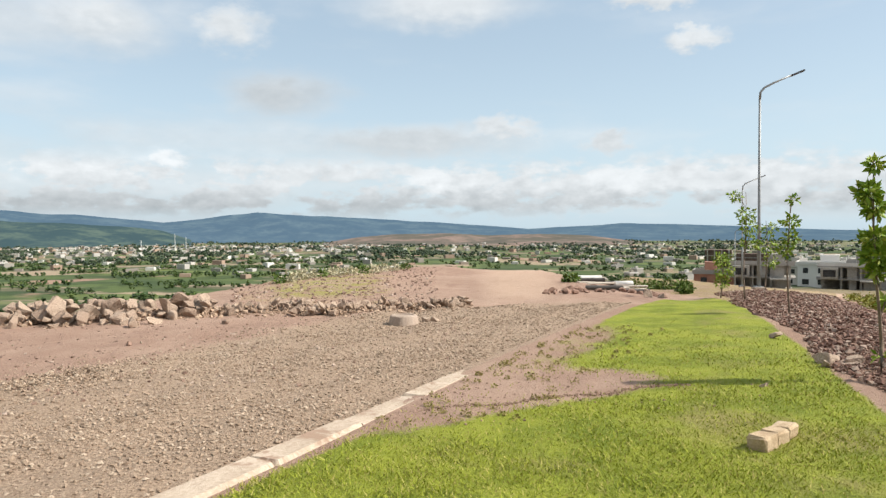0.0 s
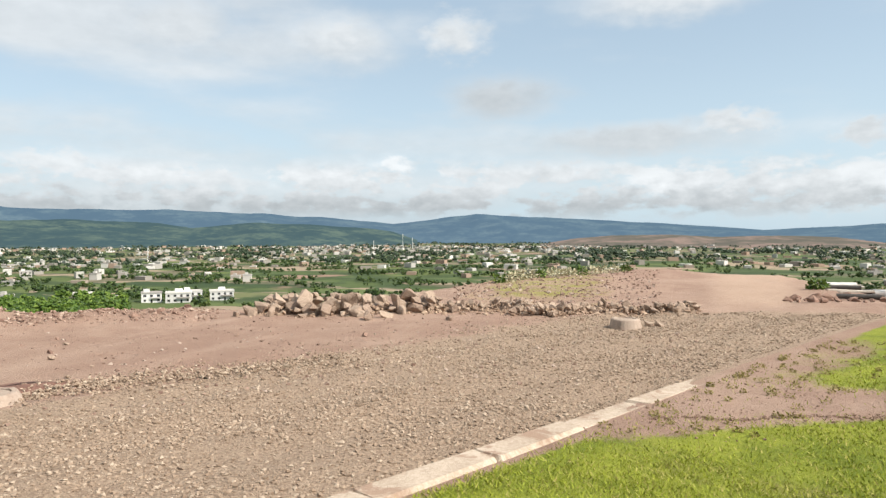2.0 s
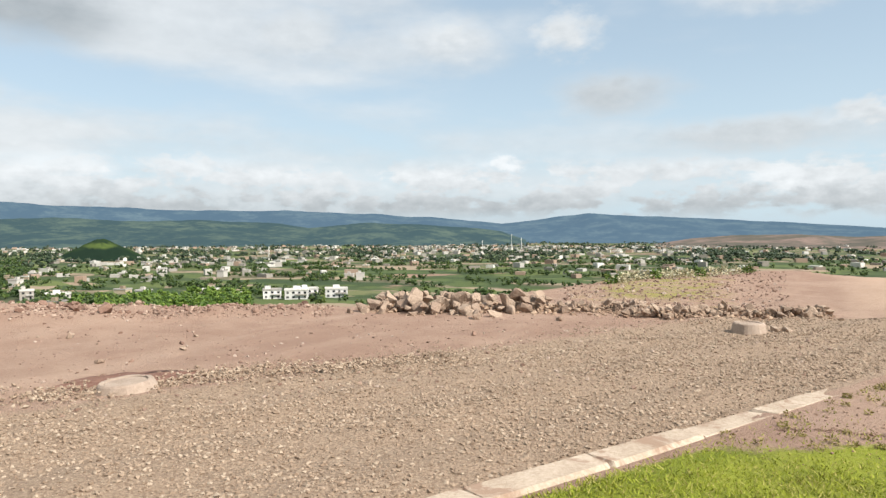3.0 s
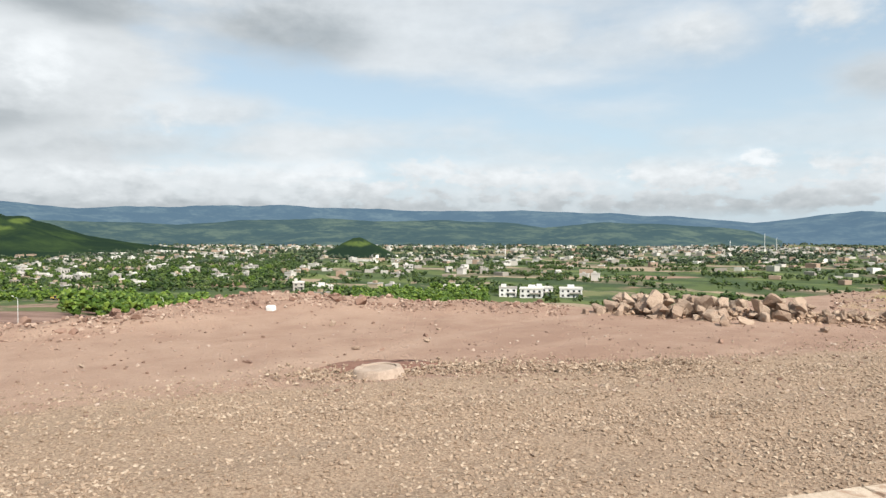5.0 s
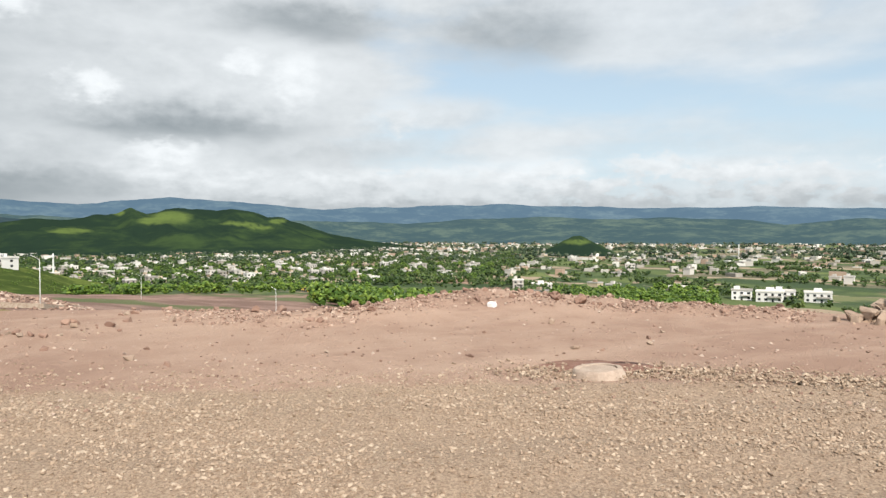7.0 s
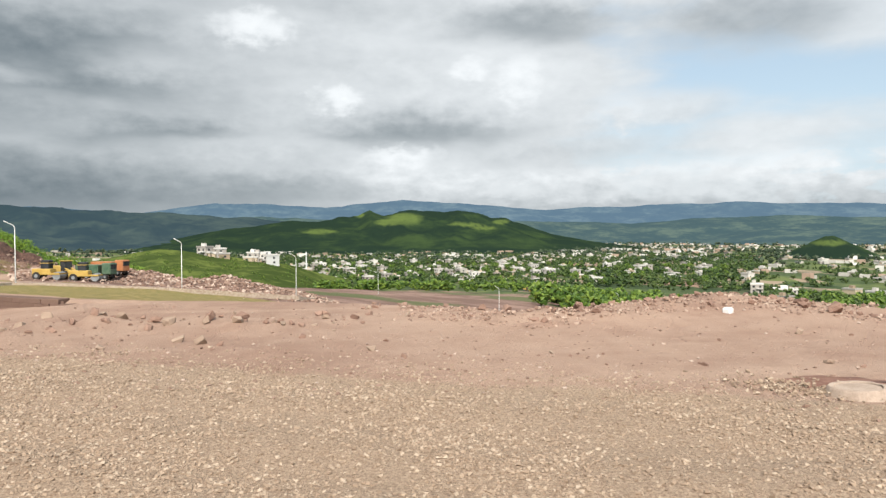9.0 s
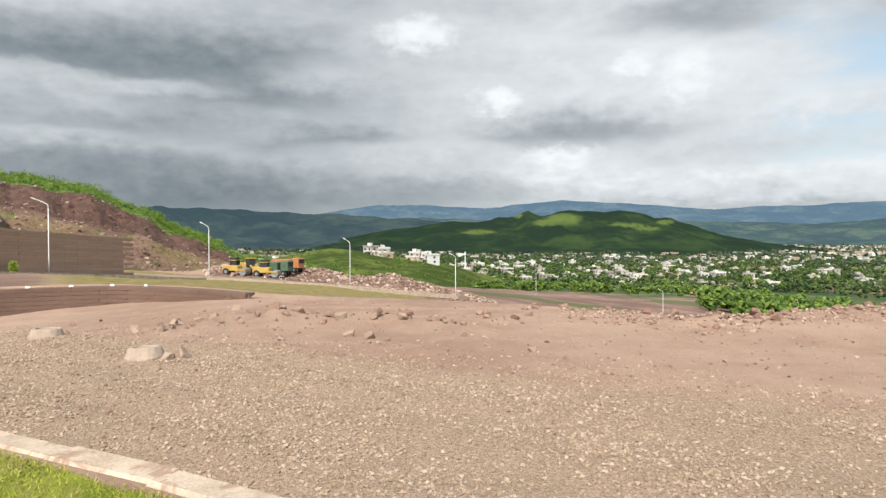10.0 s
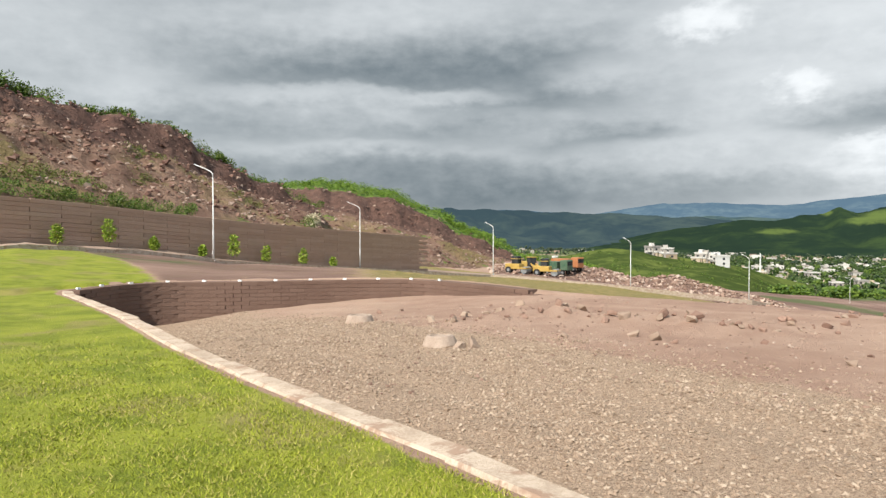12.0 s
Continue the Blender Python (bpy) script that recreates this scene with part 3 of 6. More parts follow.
# ---- hills and mountains ----
def ridge(name, label, mat, az0, az1, r_foot, r_top, profile, base, rough, seed, rows=26, step=0.25):
    """A range seen from afar: foot at r_foot, crest at r_top; profile gives the crest's elevation angle by azimuth."""
    az = np.arange(az0, az1 + step, step)
    p = np.array(profile, dtype=float)
    v = np.linspace(0, 1.25, rows)
    A, V = np.meshgrid(az, v, indexing="ij")
    el = np.interp(A, p[:, 0], p[:, 1])
    R = r_foot + (r_top - r_foot) * V
    x, y = at_az(A, R)
    crest = EYE + r_top * np.tan(np.radians(el))
    shape = np.where(V < 1, V ** 1.25, 1 - (V - 1) * 1.5)
    spur = wave_noise(x, y, rough, seed, 5)
    z = base + (crest - base) * np.clip(shape * (1 + 0.42 * spur * np.clip(1.05 - V, 0, 1) * 2), 0, 1.2) + (crest - base) * 0.035 * wave_noise(x, y, rough * 0.3, seed + 1) * V
    idx = np.arange(A.size).reshape(A.shape)
    f = np.stack([idx[:-1, :-1], idx[:-1, 1:], idx[1:, 1:], idx[1:, :-1]], -1).reshape(-1, 4)
    me = mesh_np(name, np.stack([x, y, z], -1).reshape(-1, 3), f, mat, True)
    # sun between cloud shadows, painted as brighter grassy patches: azimuth and height angle of each, half width, half
    # height
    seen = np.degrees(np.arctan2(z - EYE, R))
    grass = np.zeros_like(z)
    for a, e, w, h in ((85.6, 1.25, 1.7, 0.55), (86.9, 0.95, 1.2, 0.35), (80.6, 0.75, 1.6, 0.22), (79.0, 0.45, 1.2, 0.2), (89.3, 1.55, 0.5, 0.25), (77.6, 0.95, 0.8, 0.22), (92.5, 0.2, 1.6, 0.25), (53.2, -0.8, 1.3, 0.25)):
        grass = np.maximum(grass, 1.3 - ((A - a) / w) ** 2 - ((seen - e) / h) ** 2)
    layer = me.color_attributes.new("sunlit_pasture", "FLOAT_COLOR", "POINT")
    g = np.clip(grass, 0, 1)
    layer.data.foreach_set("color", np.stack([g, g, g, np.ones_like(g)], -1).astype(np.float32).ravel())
    return tagged(new(name, me), label, "mountain", kind="structure")


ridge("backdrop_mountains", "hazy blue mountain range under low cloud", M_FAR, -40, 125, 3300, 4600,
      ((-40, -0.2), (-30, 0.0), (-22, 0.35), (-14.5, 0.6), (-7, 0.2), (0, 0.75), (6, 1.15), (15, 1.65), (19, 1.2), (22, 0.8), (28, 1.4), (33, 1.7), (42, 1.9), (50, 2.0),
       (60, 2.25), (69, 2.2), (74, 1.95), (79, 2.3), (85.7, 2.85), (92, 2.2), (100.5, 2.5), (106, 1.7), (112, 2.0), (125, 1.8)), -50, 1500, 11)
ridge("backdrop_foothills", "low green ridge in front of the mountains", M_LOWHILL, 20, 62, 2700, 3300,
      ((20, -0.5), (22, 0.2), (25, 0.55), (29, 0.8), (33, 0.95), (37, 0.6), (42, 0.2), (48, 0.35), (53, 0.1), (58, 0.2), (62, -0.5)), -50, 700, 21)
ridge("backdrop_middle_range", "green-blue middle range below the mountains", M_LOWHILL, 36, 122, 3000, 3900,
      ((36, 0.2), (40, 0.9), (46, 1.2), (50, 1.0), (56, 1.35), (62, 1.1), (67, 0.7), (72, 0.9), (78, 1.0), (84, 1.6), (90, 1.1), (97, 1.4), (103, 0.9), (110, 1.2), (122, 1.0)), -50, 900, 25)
# the faint grey-blue emission paints haze over the brown slopes
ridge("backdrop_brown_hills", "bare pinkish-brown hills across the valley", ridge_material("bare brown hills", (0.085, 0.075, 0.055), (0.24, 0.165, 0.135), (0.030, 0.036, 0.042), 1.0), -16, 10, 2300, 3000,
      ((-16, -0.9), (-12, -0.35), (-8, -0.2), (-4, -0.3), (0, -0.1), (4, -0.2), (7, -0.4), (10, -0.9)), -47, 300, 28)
SPUR = ((90, -5.2), (93, -3.8), (95, -2.7), (97, -2.1), (99, -1.85), (101, -1.6), (103, -1.25), (104.7, -1.1), (106.5, -1.3), (109, -1.9), (112, -2.4), (114, -3.0))
ridge("green_spur", "bright green grassy spur beyond the road", ridge_material("bright pasture", (0.045, 0.066, 0.020), (0.120, 0.150, 0.040), (0.0, 0.0, 0.0), 0.0, 9.0), 90, 114, 205, 520, SPUR, -26, 90, 29, 40, 0.2)
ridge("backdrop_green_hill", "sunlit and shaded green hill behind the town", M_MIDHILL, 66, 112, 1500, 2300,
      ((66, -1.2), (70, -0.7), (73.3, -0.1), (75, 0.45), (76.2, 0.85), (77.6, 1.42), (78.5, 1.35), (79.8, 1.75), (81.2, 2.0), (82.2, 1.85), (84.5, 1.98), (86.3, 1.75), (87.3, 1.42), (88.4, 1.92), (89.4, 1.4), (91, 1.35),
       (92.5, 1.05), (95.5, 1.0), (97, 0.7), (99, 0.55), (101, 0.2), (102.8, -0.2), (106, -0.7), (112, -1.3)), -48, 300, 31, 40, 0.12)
# rain-cloud shade is put into the dark tones, blue haze into the emission
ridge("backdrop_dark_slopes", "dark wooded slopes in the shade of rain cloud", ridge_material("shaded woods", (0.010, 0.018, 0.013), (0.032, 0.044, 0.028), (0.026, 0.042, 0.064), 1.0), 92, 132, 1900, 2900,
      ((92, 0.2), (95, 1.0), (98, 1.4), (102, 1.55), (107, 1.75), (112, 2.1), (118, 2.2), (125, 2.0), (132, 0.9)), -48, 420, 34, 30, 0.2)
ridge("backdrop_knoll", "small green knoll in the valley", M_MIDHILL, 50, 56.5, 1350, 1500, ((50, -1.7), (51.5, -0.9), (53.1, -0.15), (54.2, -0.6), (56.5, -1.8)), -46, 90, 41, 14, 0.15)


def seen12(lat, dep):
    """x, y from metres to the side of and ahead along the last view's axis."""
    a = radians(118.25)
    return -0.14 + lat * math.cos(a) - dep * math.sin(a), -0.13 + lat * math.sin(a) + dep * math.cos(a)


def polyline(points, step):
    """Points evenly along a line, with the direction there."""
    pts = [Vector((*p, 0)) for p in points]
    out, left = [], 0.0
    for a, b in zip(pts, pts[1:]):
        d = (b - a).length
        t = left
        while t < d:
            out.append((a.lerp(b, t / d), math.atan2((b - a).y, (b - a).x)))
            t += step
        left = t - d
    return out


def ground_z(x, y):
    return float(land(x, y))


def box_mesh(name, sx, sy, sz, bevel, mat, seed=0, jitter=0.0):
    bm = box(bmesh.new(), sx, sy, sz, bevel=bevel)
    rng = random.Random(seed)
    for v in bm.verts:
        v.co += Vector([rng.uniform(-jitter, jitter) for _ in range(3)])
    me = bpy.data.meshes.new(name)
    bm.to_mesh(me)
    bm.free()
    me.materials.append(mat)
    return me


# ---- cut hillsides behind the upper road ----
def hillside(name, label, profile, seed, cap, az_step=0.2, rows=80):
    """profile: azimuth, foot distance, foot height, crest distance, crest elevation angle, share of the rise that is cliff."""
    p = np.array(profile, dtype=float)
    az = np.arange(p[0, 0], p[-1, 0], az_step)
    v = np.linspace(0, 1.5, rows)
    A, V = np.meshgrid(az, v, indexing="ij")
    col = [np.interp(A, p[:, 0], p[:, k]) for k in range(1, 6)]
    rf, zf, rc, el, cliff = col
    jag = wave_noise(A * 2.2, A * 0.7, 11.0, seed, 3)
    R = rf + (rc - rf) * V + (V > 0.55) * (V < 1.1) * 0.9 * jag
    x, y = at_az(A, R)
    zc = EYE + rc * np.tan(np.radians(el)) + 0.006 * rc * wave_noise(A * 3.0, A * 0.0, 9.0, seed + 3, 4)
    lower = np.clip(V / 0.80, 0, 1) ** 0.92 * (1 - cliff) * (1 - cap)
    upper = cliff * (1 - cap) * smooth_step(V + 0.03 * wave_noise(x, y, 9.0, seed + 9, 4), 0.76, 0.92)
    top = cap * np.sin(np.clip((V - 0.92) / 0.36, 0, 1) * np.pi / 2)
    behind = np.clip(V - 1.28, 0, 1)
    z = zf + (zc - zf) * (lower + upper + top) - behind * (zc - zf) * 0.5
    z = z + wave_noise(x, y, 18.0, seed + 1, 5) * 0.9 * np.clip(V * 3, 0, 1) * (V < 0.92) + 0.35 * wave_noise(x, y, 4.0, seed + 2, 3) * np.clip(V * 3, 0, 1)
    z = np.where((V == 0), z - 2.0, z)
    green = smooth_step(V, 0.89, 0.95)
    tufts = smooth_step(wave_noise(x, y, 14.0, seed + 7, 4), 0.15, 0.6) * 0.5 * (V < 0.72)
    green = np.maximum(green, tufts)
    idx = np.arange(A.size).reshape(A.shape)
    f = np.stack([idx[:-1, :-1], idx[:-1, 1:], idx[1:, 1:], idx[1:, :-1]], -1).reshape(-1, 4)
    me = mesh_np(name, np.stack([x, y, z], -1).reshape(-1, 3), f, M_HILL, True)
    layer = me.color_attributes.new("cover", "FLOAT_COLOR", "POINT")
    # third channel masks the cliff's dark soil and painted shade
    layer.data.foreach_set("color", np.stack([green, smooth_step(wave_noise(x, y, 22.0, seed + 11, 4), -0.1, 0.5) * (V < 0.62) * 0.9, smooth_step(V + 0.04 * wave_noise(x, y, 12.0, seed + 12), 0.66, 0.75), np.ones_like(green)], -1).astype(np.float32).ravel())
    tagged(new(name, me), label, "hillside", kind="structure")
    k = int(np.argmin(np.abs(v - 0.96)))
    return np.stack([x[:, k], y[:, k], z[:, k]], -1), np.stack([x, y, z], -1), green


CREST_A, FACE_A, GREEN_A = hillside("hillside_upper", "excavated brown hillside with a dark cliff and scrub on top",
    ((128.5, 76, 1.5, 122, 2.2, 0.35), (131.3, 74, 2.0, 122, 3.6, 0.35), (135.6, 68, 2.6, 116, 5.8, 0.32), (139.7, 63, 3.0, 110, 8.7, 0.30), (145.5, 58, 3.6, 104, 9.5, 0.22),
     (150.7, 54, 4.0, 98, 10.9, 0.24), (160, 50, 4.5, 92, 12.0, 0.25), (175, 48, 4.5, 90, 12.0, 0.25)), 51, 0.10)
CREST_B, FACE_B, GREEN_B = hillside("hillside_far", "far excavated bank with a bright green top",
    ((106, 150, -9.5, 175, -2.9, 0.1), (111.4, 140, -7.5, 168, -1.9, 0.2), (114, 130, -6.0, 168, -0.6, 0.4), (117, 118, -4.5, 168, 1.1, 0.45), (119.5, 108, -3.2, 168, 2.3, 0.45),
     (122.2, 102, -2.2, 168, 3.6, 0.42), (125.5, 98, -1.0, 168, 4.5, 0.4), (128.1, 98, 0.0, 170, 4.8, 0.4), (131, 98, 1.0, 172, 4.3, 0.4), (137, 98, 1.0, 172, 3.5, 0.4)), 61, 0.22)


# ---- stone walls ----
def course_wall(name, label, line, heights, tops, course, length, mat, seed, depth=0.4, batter=0.003):
    """A dry-laid wall along a line, each stone a part, laid down from its top; heights and tops go along the line from 0 to 1."""
    rng = random.Random(seed)
    wall = tagged(empty(name, 0, 0, 0), label, "wall", kind="structure")
    shapes = [box_mesh("stone_block", length * 0.995, depth, course * 0.985, course * 0.06, mat, seed + k, course * 0.02) for k in range(6)]
    spots = polyline(line, length / 2)
    along = [(i + 0.5) / len(spots) for i in range(len(spots))]
    high = [float(np.interp(u, *zip(*heights))) for u in along]
    top = [float(np.interp(u, *zip(*tops))) for u in along]
    for i, (p, turn) in enumerate(spots):
        rise = (top[min(i + 1, len(top) - 1)] - top[max(i - 1, 0)]) / (length / 2 * max(1, min(i + 1, len(top) - 1) - max(i - 1, 0)))
        back = Vector((p.x, p.y, 0)).normalized()
        for k in range(i % 2, math.ceil(high[i] / course) + 1, 2):
            ob = new("stone_block", shapes[rng.randrange(6)])
            ob.parent = wall
            out = back * (rng.uniform(-0.003, 0.003) - k * batter)
            ob.matrix_basis = pose(p.x + out.x, p.y + out.y, top[i] - (k + 1) * course, 0, -math.degrees(math.atan(rise)) + rng.uniform(-0.1, 0.1), math.degrees(turn))
    bm = bmesh.new()
    rows = []
    for (p, turn), h, z in zip(spots, high, top):
        out = Vector((p.x, p.y, 0)).normalized() * (depth * 0.5 - 0.06)
        rows.append([bm.verts.new((p.x - out.x * f, p.y - out.y * f, q)) for f, q in ((1, z - h - 0.8), (1, z - course * 0.5), (-2, z - course * 0.5))])
    for r0, r1 in zip(rows, rows[1:]):
        bm.faces.new((r0[0], r1[0], r1[1], r0[1]))
        bm.faces.new((r0[1], r1[1], r1[2], r0[2]))
    part("wall_core", bm, mat, wall)
    return wall


upper_line = [seen12(-46, 15), seen12(-38, 29.5), seen12(-29.3, 45), seen12(-19.6, 62), seen12(-11.3, 76.5), seen12(-3.4, 91)]
course_wall("wall_upper", "long brown stacked stone retaining wall below the hillside", upper_line[::-1],
            ((0, 4.6), (0.17, 4.2), (0.36, 3.8), (0.56, 3.6), (1, 3.9)), ((0, 1.4), (0.17, 2.1), (0.36, 2.9), (0.56, 4.1), (0.75, 4.9), (1, 5.5)), 0.30, 4.4, M_WALL, 5, 0.7)
BEND = ((146.3, 23.7), (145, 25.2), (143.3, 26.1), (140, 26.7), (135, 26.1), (131, 26.0), (126, 26.2), (120.5, 26.0), (116, 24.2), (111, 21.6))[::-1]
bend_r = [np.mean([np.interp(a + k, *zip(*BEND)) for k in (-1.2, -0.6, 0, 0.6, 1.2)]) for a in np.arange(111, 146.4, 0.7)]
arc = [at_az(a, r) for a, r in zip(np.arange(111, 146.4, 0.7), bend_r)][::-1]
M_DARKWALL = material("dark stone", varied((0.125, 0.078, 0.060), (0.180, 0.118, 0.092), 1.5, 0.3), 0.95, 0.0, lambda n, p: n.m("MULTIPLY", n.noise(p, 12.0, 5.0, 0.7), 0.03))
course_wall("wall_curved", "curved dark stone retaining wall round the road's bend", [(float(a), float(b)) for a, b in arc],
            ((0, 1.5), (0.19, 1.45), (0.35, 1.1), (0.59, 0.84), (0.75, 0.7), (0.9, 0.35), (1, 0.12)), ((0, 0.02), (0.7, 0.02), (1, -0.02)), 0.14, 0.55, M_DARKWALL, 6, 0.45, 0.001)

# ---- kerb ----
def build_kerb():
    rng = random.Random(9)
    kerb = tagged(empty("kerb", 0, 0, 0), "pale weathered concrete kerb between lawn and road", "kerb", kind="structure")
    shapes = [box_mesh("kerb_segment", 1.215, 0.31, 0.36, 0.03, M_CONCRETE, 20 + k, 0.012) for k in range(6)]
    line = [(float(q[0]), float(q[1])) for q in KERB[2:]]
    for p, turn in polyline(line, 1.2):
        y = p.y
        sunk = 0.008 + rng.uniform(0, 0.008) if y < 5.6 else 0.020 + 0.0055 * (y - 5.0) + rng.uniform(0, 0.024)
        if 9.3 < y < 9.9 or y > 15.5:
            continue
        ob = new("kerb_segment", shapes[rng.randrange(6)])
        ob.parent = kerb
        ob.matrix_basis = pose(p.x, p.y, -0.32 - sunk + rng.uniform(-0.008, 0.008), rng.uniform(-0.8, 0.8), rng.uniform(-0.25, 0.25), math.degrees(turn) + rng.uniform(-0.5, 0.5)) @ Matrix.Translation((0.6, 0, 0))
    # footing of the kerb above the sunken road
    wallp = [p for p in line if p[1] < -6]
    bm = bmesh.new()
    rows = []
    for p, turn in polyline(wallp, 0.8):
        side = Vector((math.cos(turn - math.pi / 2 + math.pi), math.sin(turn - math.pi / 2 + math.pi), 0))
        face = p + side * 0.10
        rows.append((bm.verts.new((face.x, face.y, -0.06)), bm.verts.new((face.x + side.x * 0.25, face.y + side.y * 0.25, -2.2))))
    for (a, b), (c, d) in zip(rows, rows[1:]):
        bm.faces.new((a, b, d, c))
    ob = part("footing", bm, M_DARKWALL, kerb, "dark stone footing")
    return kerb


build_kerb()
marks = box_mesh("marker_stone", 0.13, 0.09, 0.06, 0.012, material("white paint", mottled((0.6, 0.6, 0.58), (0.8, 0.8, 0.78), 6.0), 0.7), 3, 0.015)
for i, (p, turn) in enumerate(polyline([(float(a), float(b)) for a, b in arc[:-8]], 1.25)):
    tagged(new("marker_stone", marks), "small whitewashed stone on top of the curved wall", "stone", "marker stones").matrix_basis = pose(p.x, p.y, 0.02, 0, 0, math.degrees(turn))
upper_kerb = [(lat, dep, z) for lat, dep, z in ((-31, 30, 1.0), (-26, 38, 0.95), (-18.6, 54, -0.39), (-9.9, 77, -2.04), (6.5, 97, -4.16), (28, 102, -6.16), (48.5, 109, -8.86), (62, 122, -12))]


def build_road():
    """The upper road: a strip beside the lamps, with a pale kerb on its near side."""
    bm, bk = bmesh.new(), bmesh.new()
    pts = [Vector((*seen12(a, b), z)) for a, b, z in upper_kerb]
    fine = [pts[i].lerp(pts[i + 1], k / 12) for i in range(len(pts) - 1) for k in range(12)]
    rows, kr = [], []
    for i, p in enumerate(fine):
        d = (fine[min(i + 1, len(fine) - 1)] - fine[max(i - 1, 0)])
        side = Vector((-d.y, d.x, 0)).normalized()
        if side.dot(Vector((p.x, p.y, 0))) < 0:
            side = -side
        z = max(p.z, ground_z(p.x, p.y) + 0.08)
        rows.append([bm.verts.new((p.x + side.x * w, p.y + side.y * w, max(z, ground_z(p.x + side.x * w, p.y + side.y * w) + 0.1))) for w in (0.0, 3.5, 7.0)])
        kr.append([bk.verts.new((p.x + side.x * w, p.y + side.y * w, z + h)) for w, h in ((-0.32, -0.6), (-0.30, 0.16), (0.0, 0.16), (0.02, -0.1))])
    for a, b in zip(rows, rows[1:]):
        for k in range(2):
            bm.faces.new((a[k], a[k + 1], b[k + 1], b[k]))
    for a, b in zip(kr, kr[1:]):
        for k in range(3):
            bk.faces.new((a[k], a[k + 1], b[k + 1], b[k]))
    road = part("road", bm, material("pale road", mottled((0.24, 0.17, 0.13), (0.36, 0.27, 0.21), 0.6, 9.0), 0.9))
    tagged(road, "dusty pale road along the foot of the hill", "road", kind="structure")
    part("kerb", bk, M_CONCRETE, road, "pale kerb")


build_road()


# ---- rocks ----
def rock_mesh(name, seed, mat, flat=0.75, points=13):
    """An angular quarried block: the hull of random points, edges knocked off."""
    rng = random.Random(seed)
    bm = bmesh.new()
    for _ in range(points):
        d = Vector((rng.uniform(-1, 1), rng.uniform(-1, 1), rng.uniform(-1, 1)))
        d = d / max(abs(d.x), abs(d.y), abs(d.z)) * rng.uniform(0.62, 1.0)
        bm.verts.new((d.x, d.y * 0.85, d.z * flat))
    bmesh.ops.convex_hull(bm, input=bm.verts)
    bmesh.ops.delete(bm, geom=[v for v in bm.verts if not v.link_faces], context="VERTS")
    bmesh.ops.dissolve_limit(bm, angle_limit=radians(14), verts=bm.verts, edges=bm.edges)
    bmesh.ops.bevel(bm, geom=list(bm.edges), offset=0.045, segments=1, affect="EDGES")
    bmesh.ops.triangulate(bm, faces=bm.faces)
    me = bpy.data.meshes.new(name)
    bm.to_mesh(me)
    bm.free()
    me.materials.append(mat)
    return me


ROCKS = [rock_mesh("boulder", 100 + k, M_ROCK, 0.60 + 0.05 * k) for k in range(10)]
M_REDROCK = material("red rock", varied((0.18, 0.105, 0.08), (0.34, 0.225, 0.17), 3.0, 0.5), 0.95, 0.0, lambda n, p: n.m("MULTIPLY", n.noise(p, 8.0, 6.0, 0.65), 0.06))
REDS = [rock_mesh("rock", 150 + k, M_REDROCK, 0.55 + 0.05 * k) for k in range(6)]


def put_rock(shapes, name, x, y, size, label, group, rng, lift=0.0, sink=0.25):
    ob = new(name, shapes[rng.randrange(len(shapes))])
    ob.matrix_basis = pose(x, y, ground_z(x, y) + size * (0.55 - sink) + lift, rng.uniform(-25, 25), rng.uniform(-25, 25), rng.uniform(0, 360)) @ Matrix.Diagonal((size * rng.uniform(0.8, 1.25), size * rng.uniform(0.75, 1.1), size, 1))
    return tagged(ob, label, "rock", group)


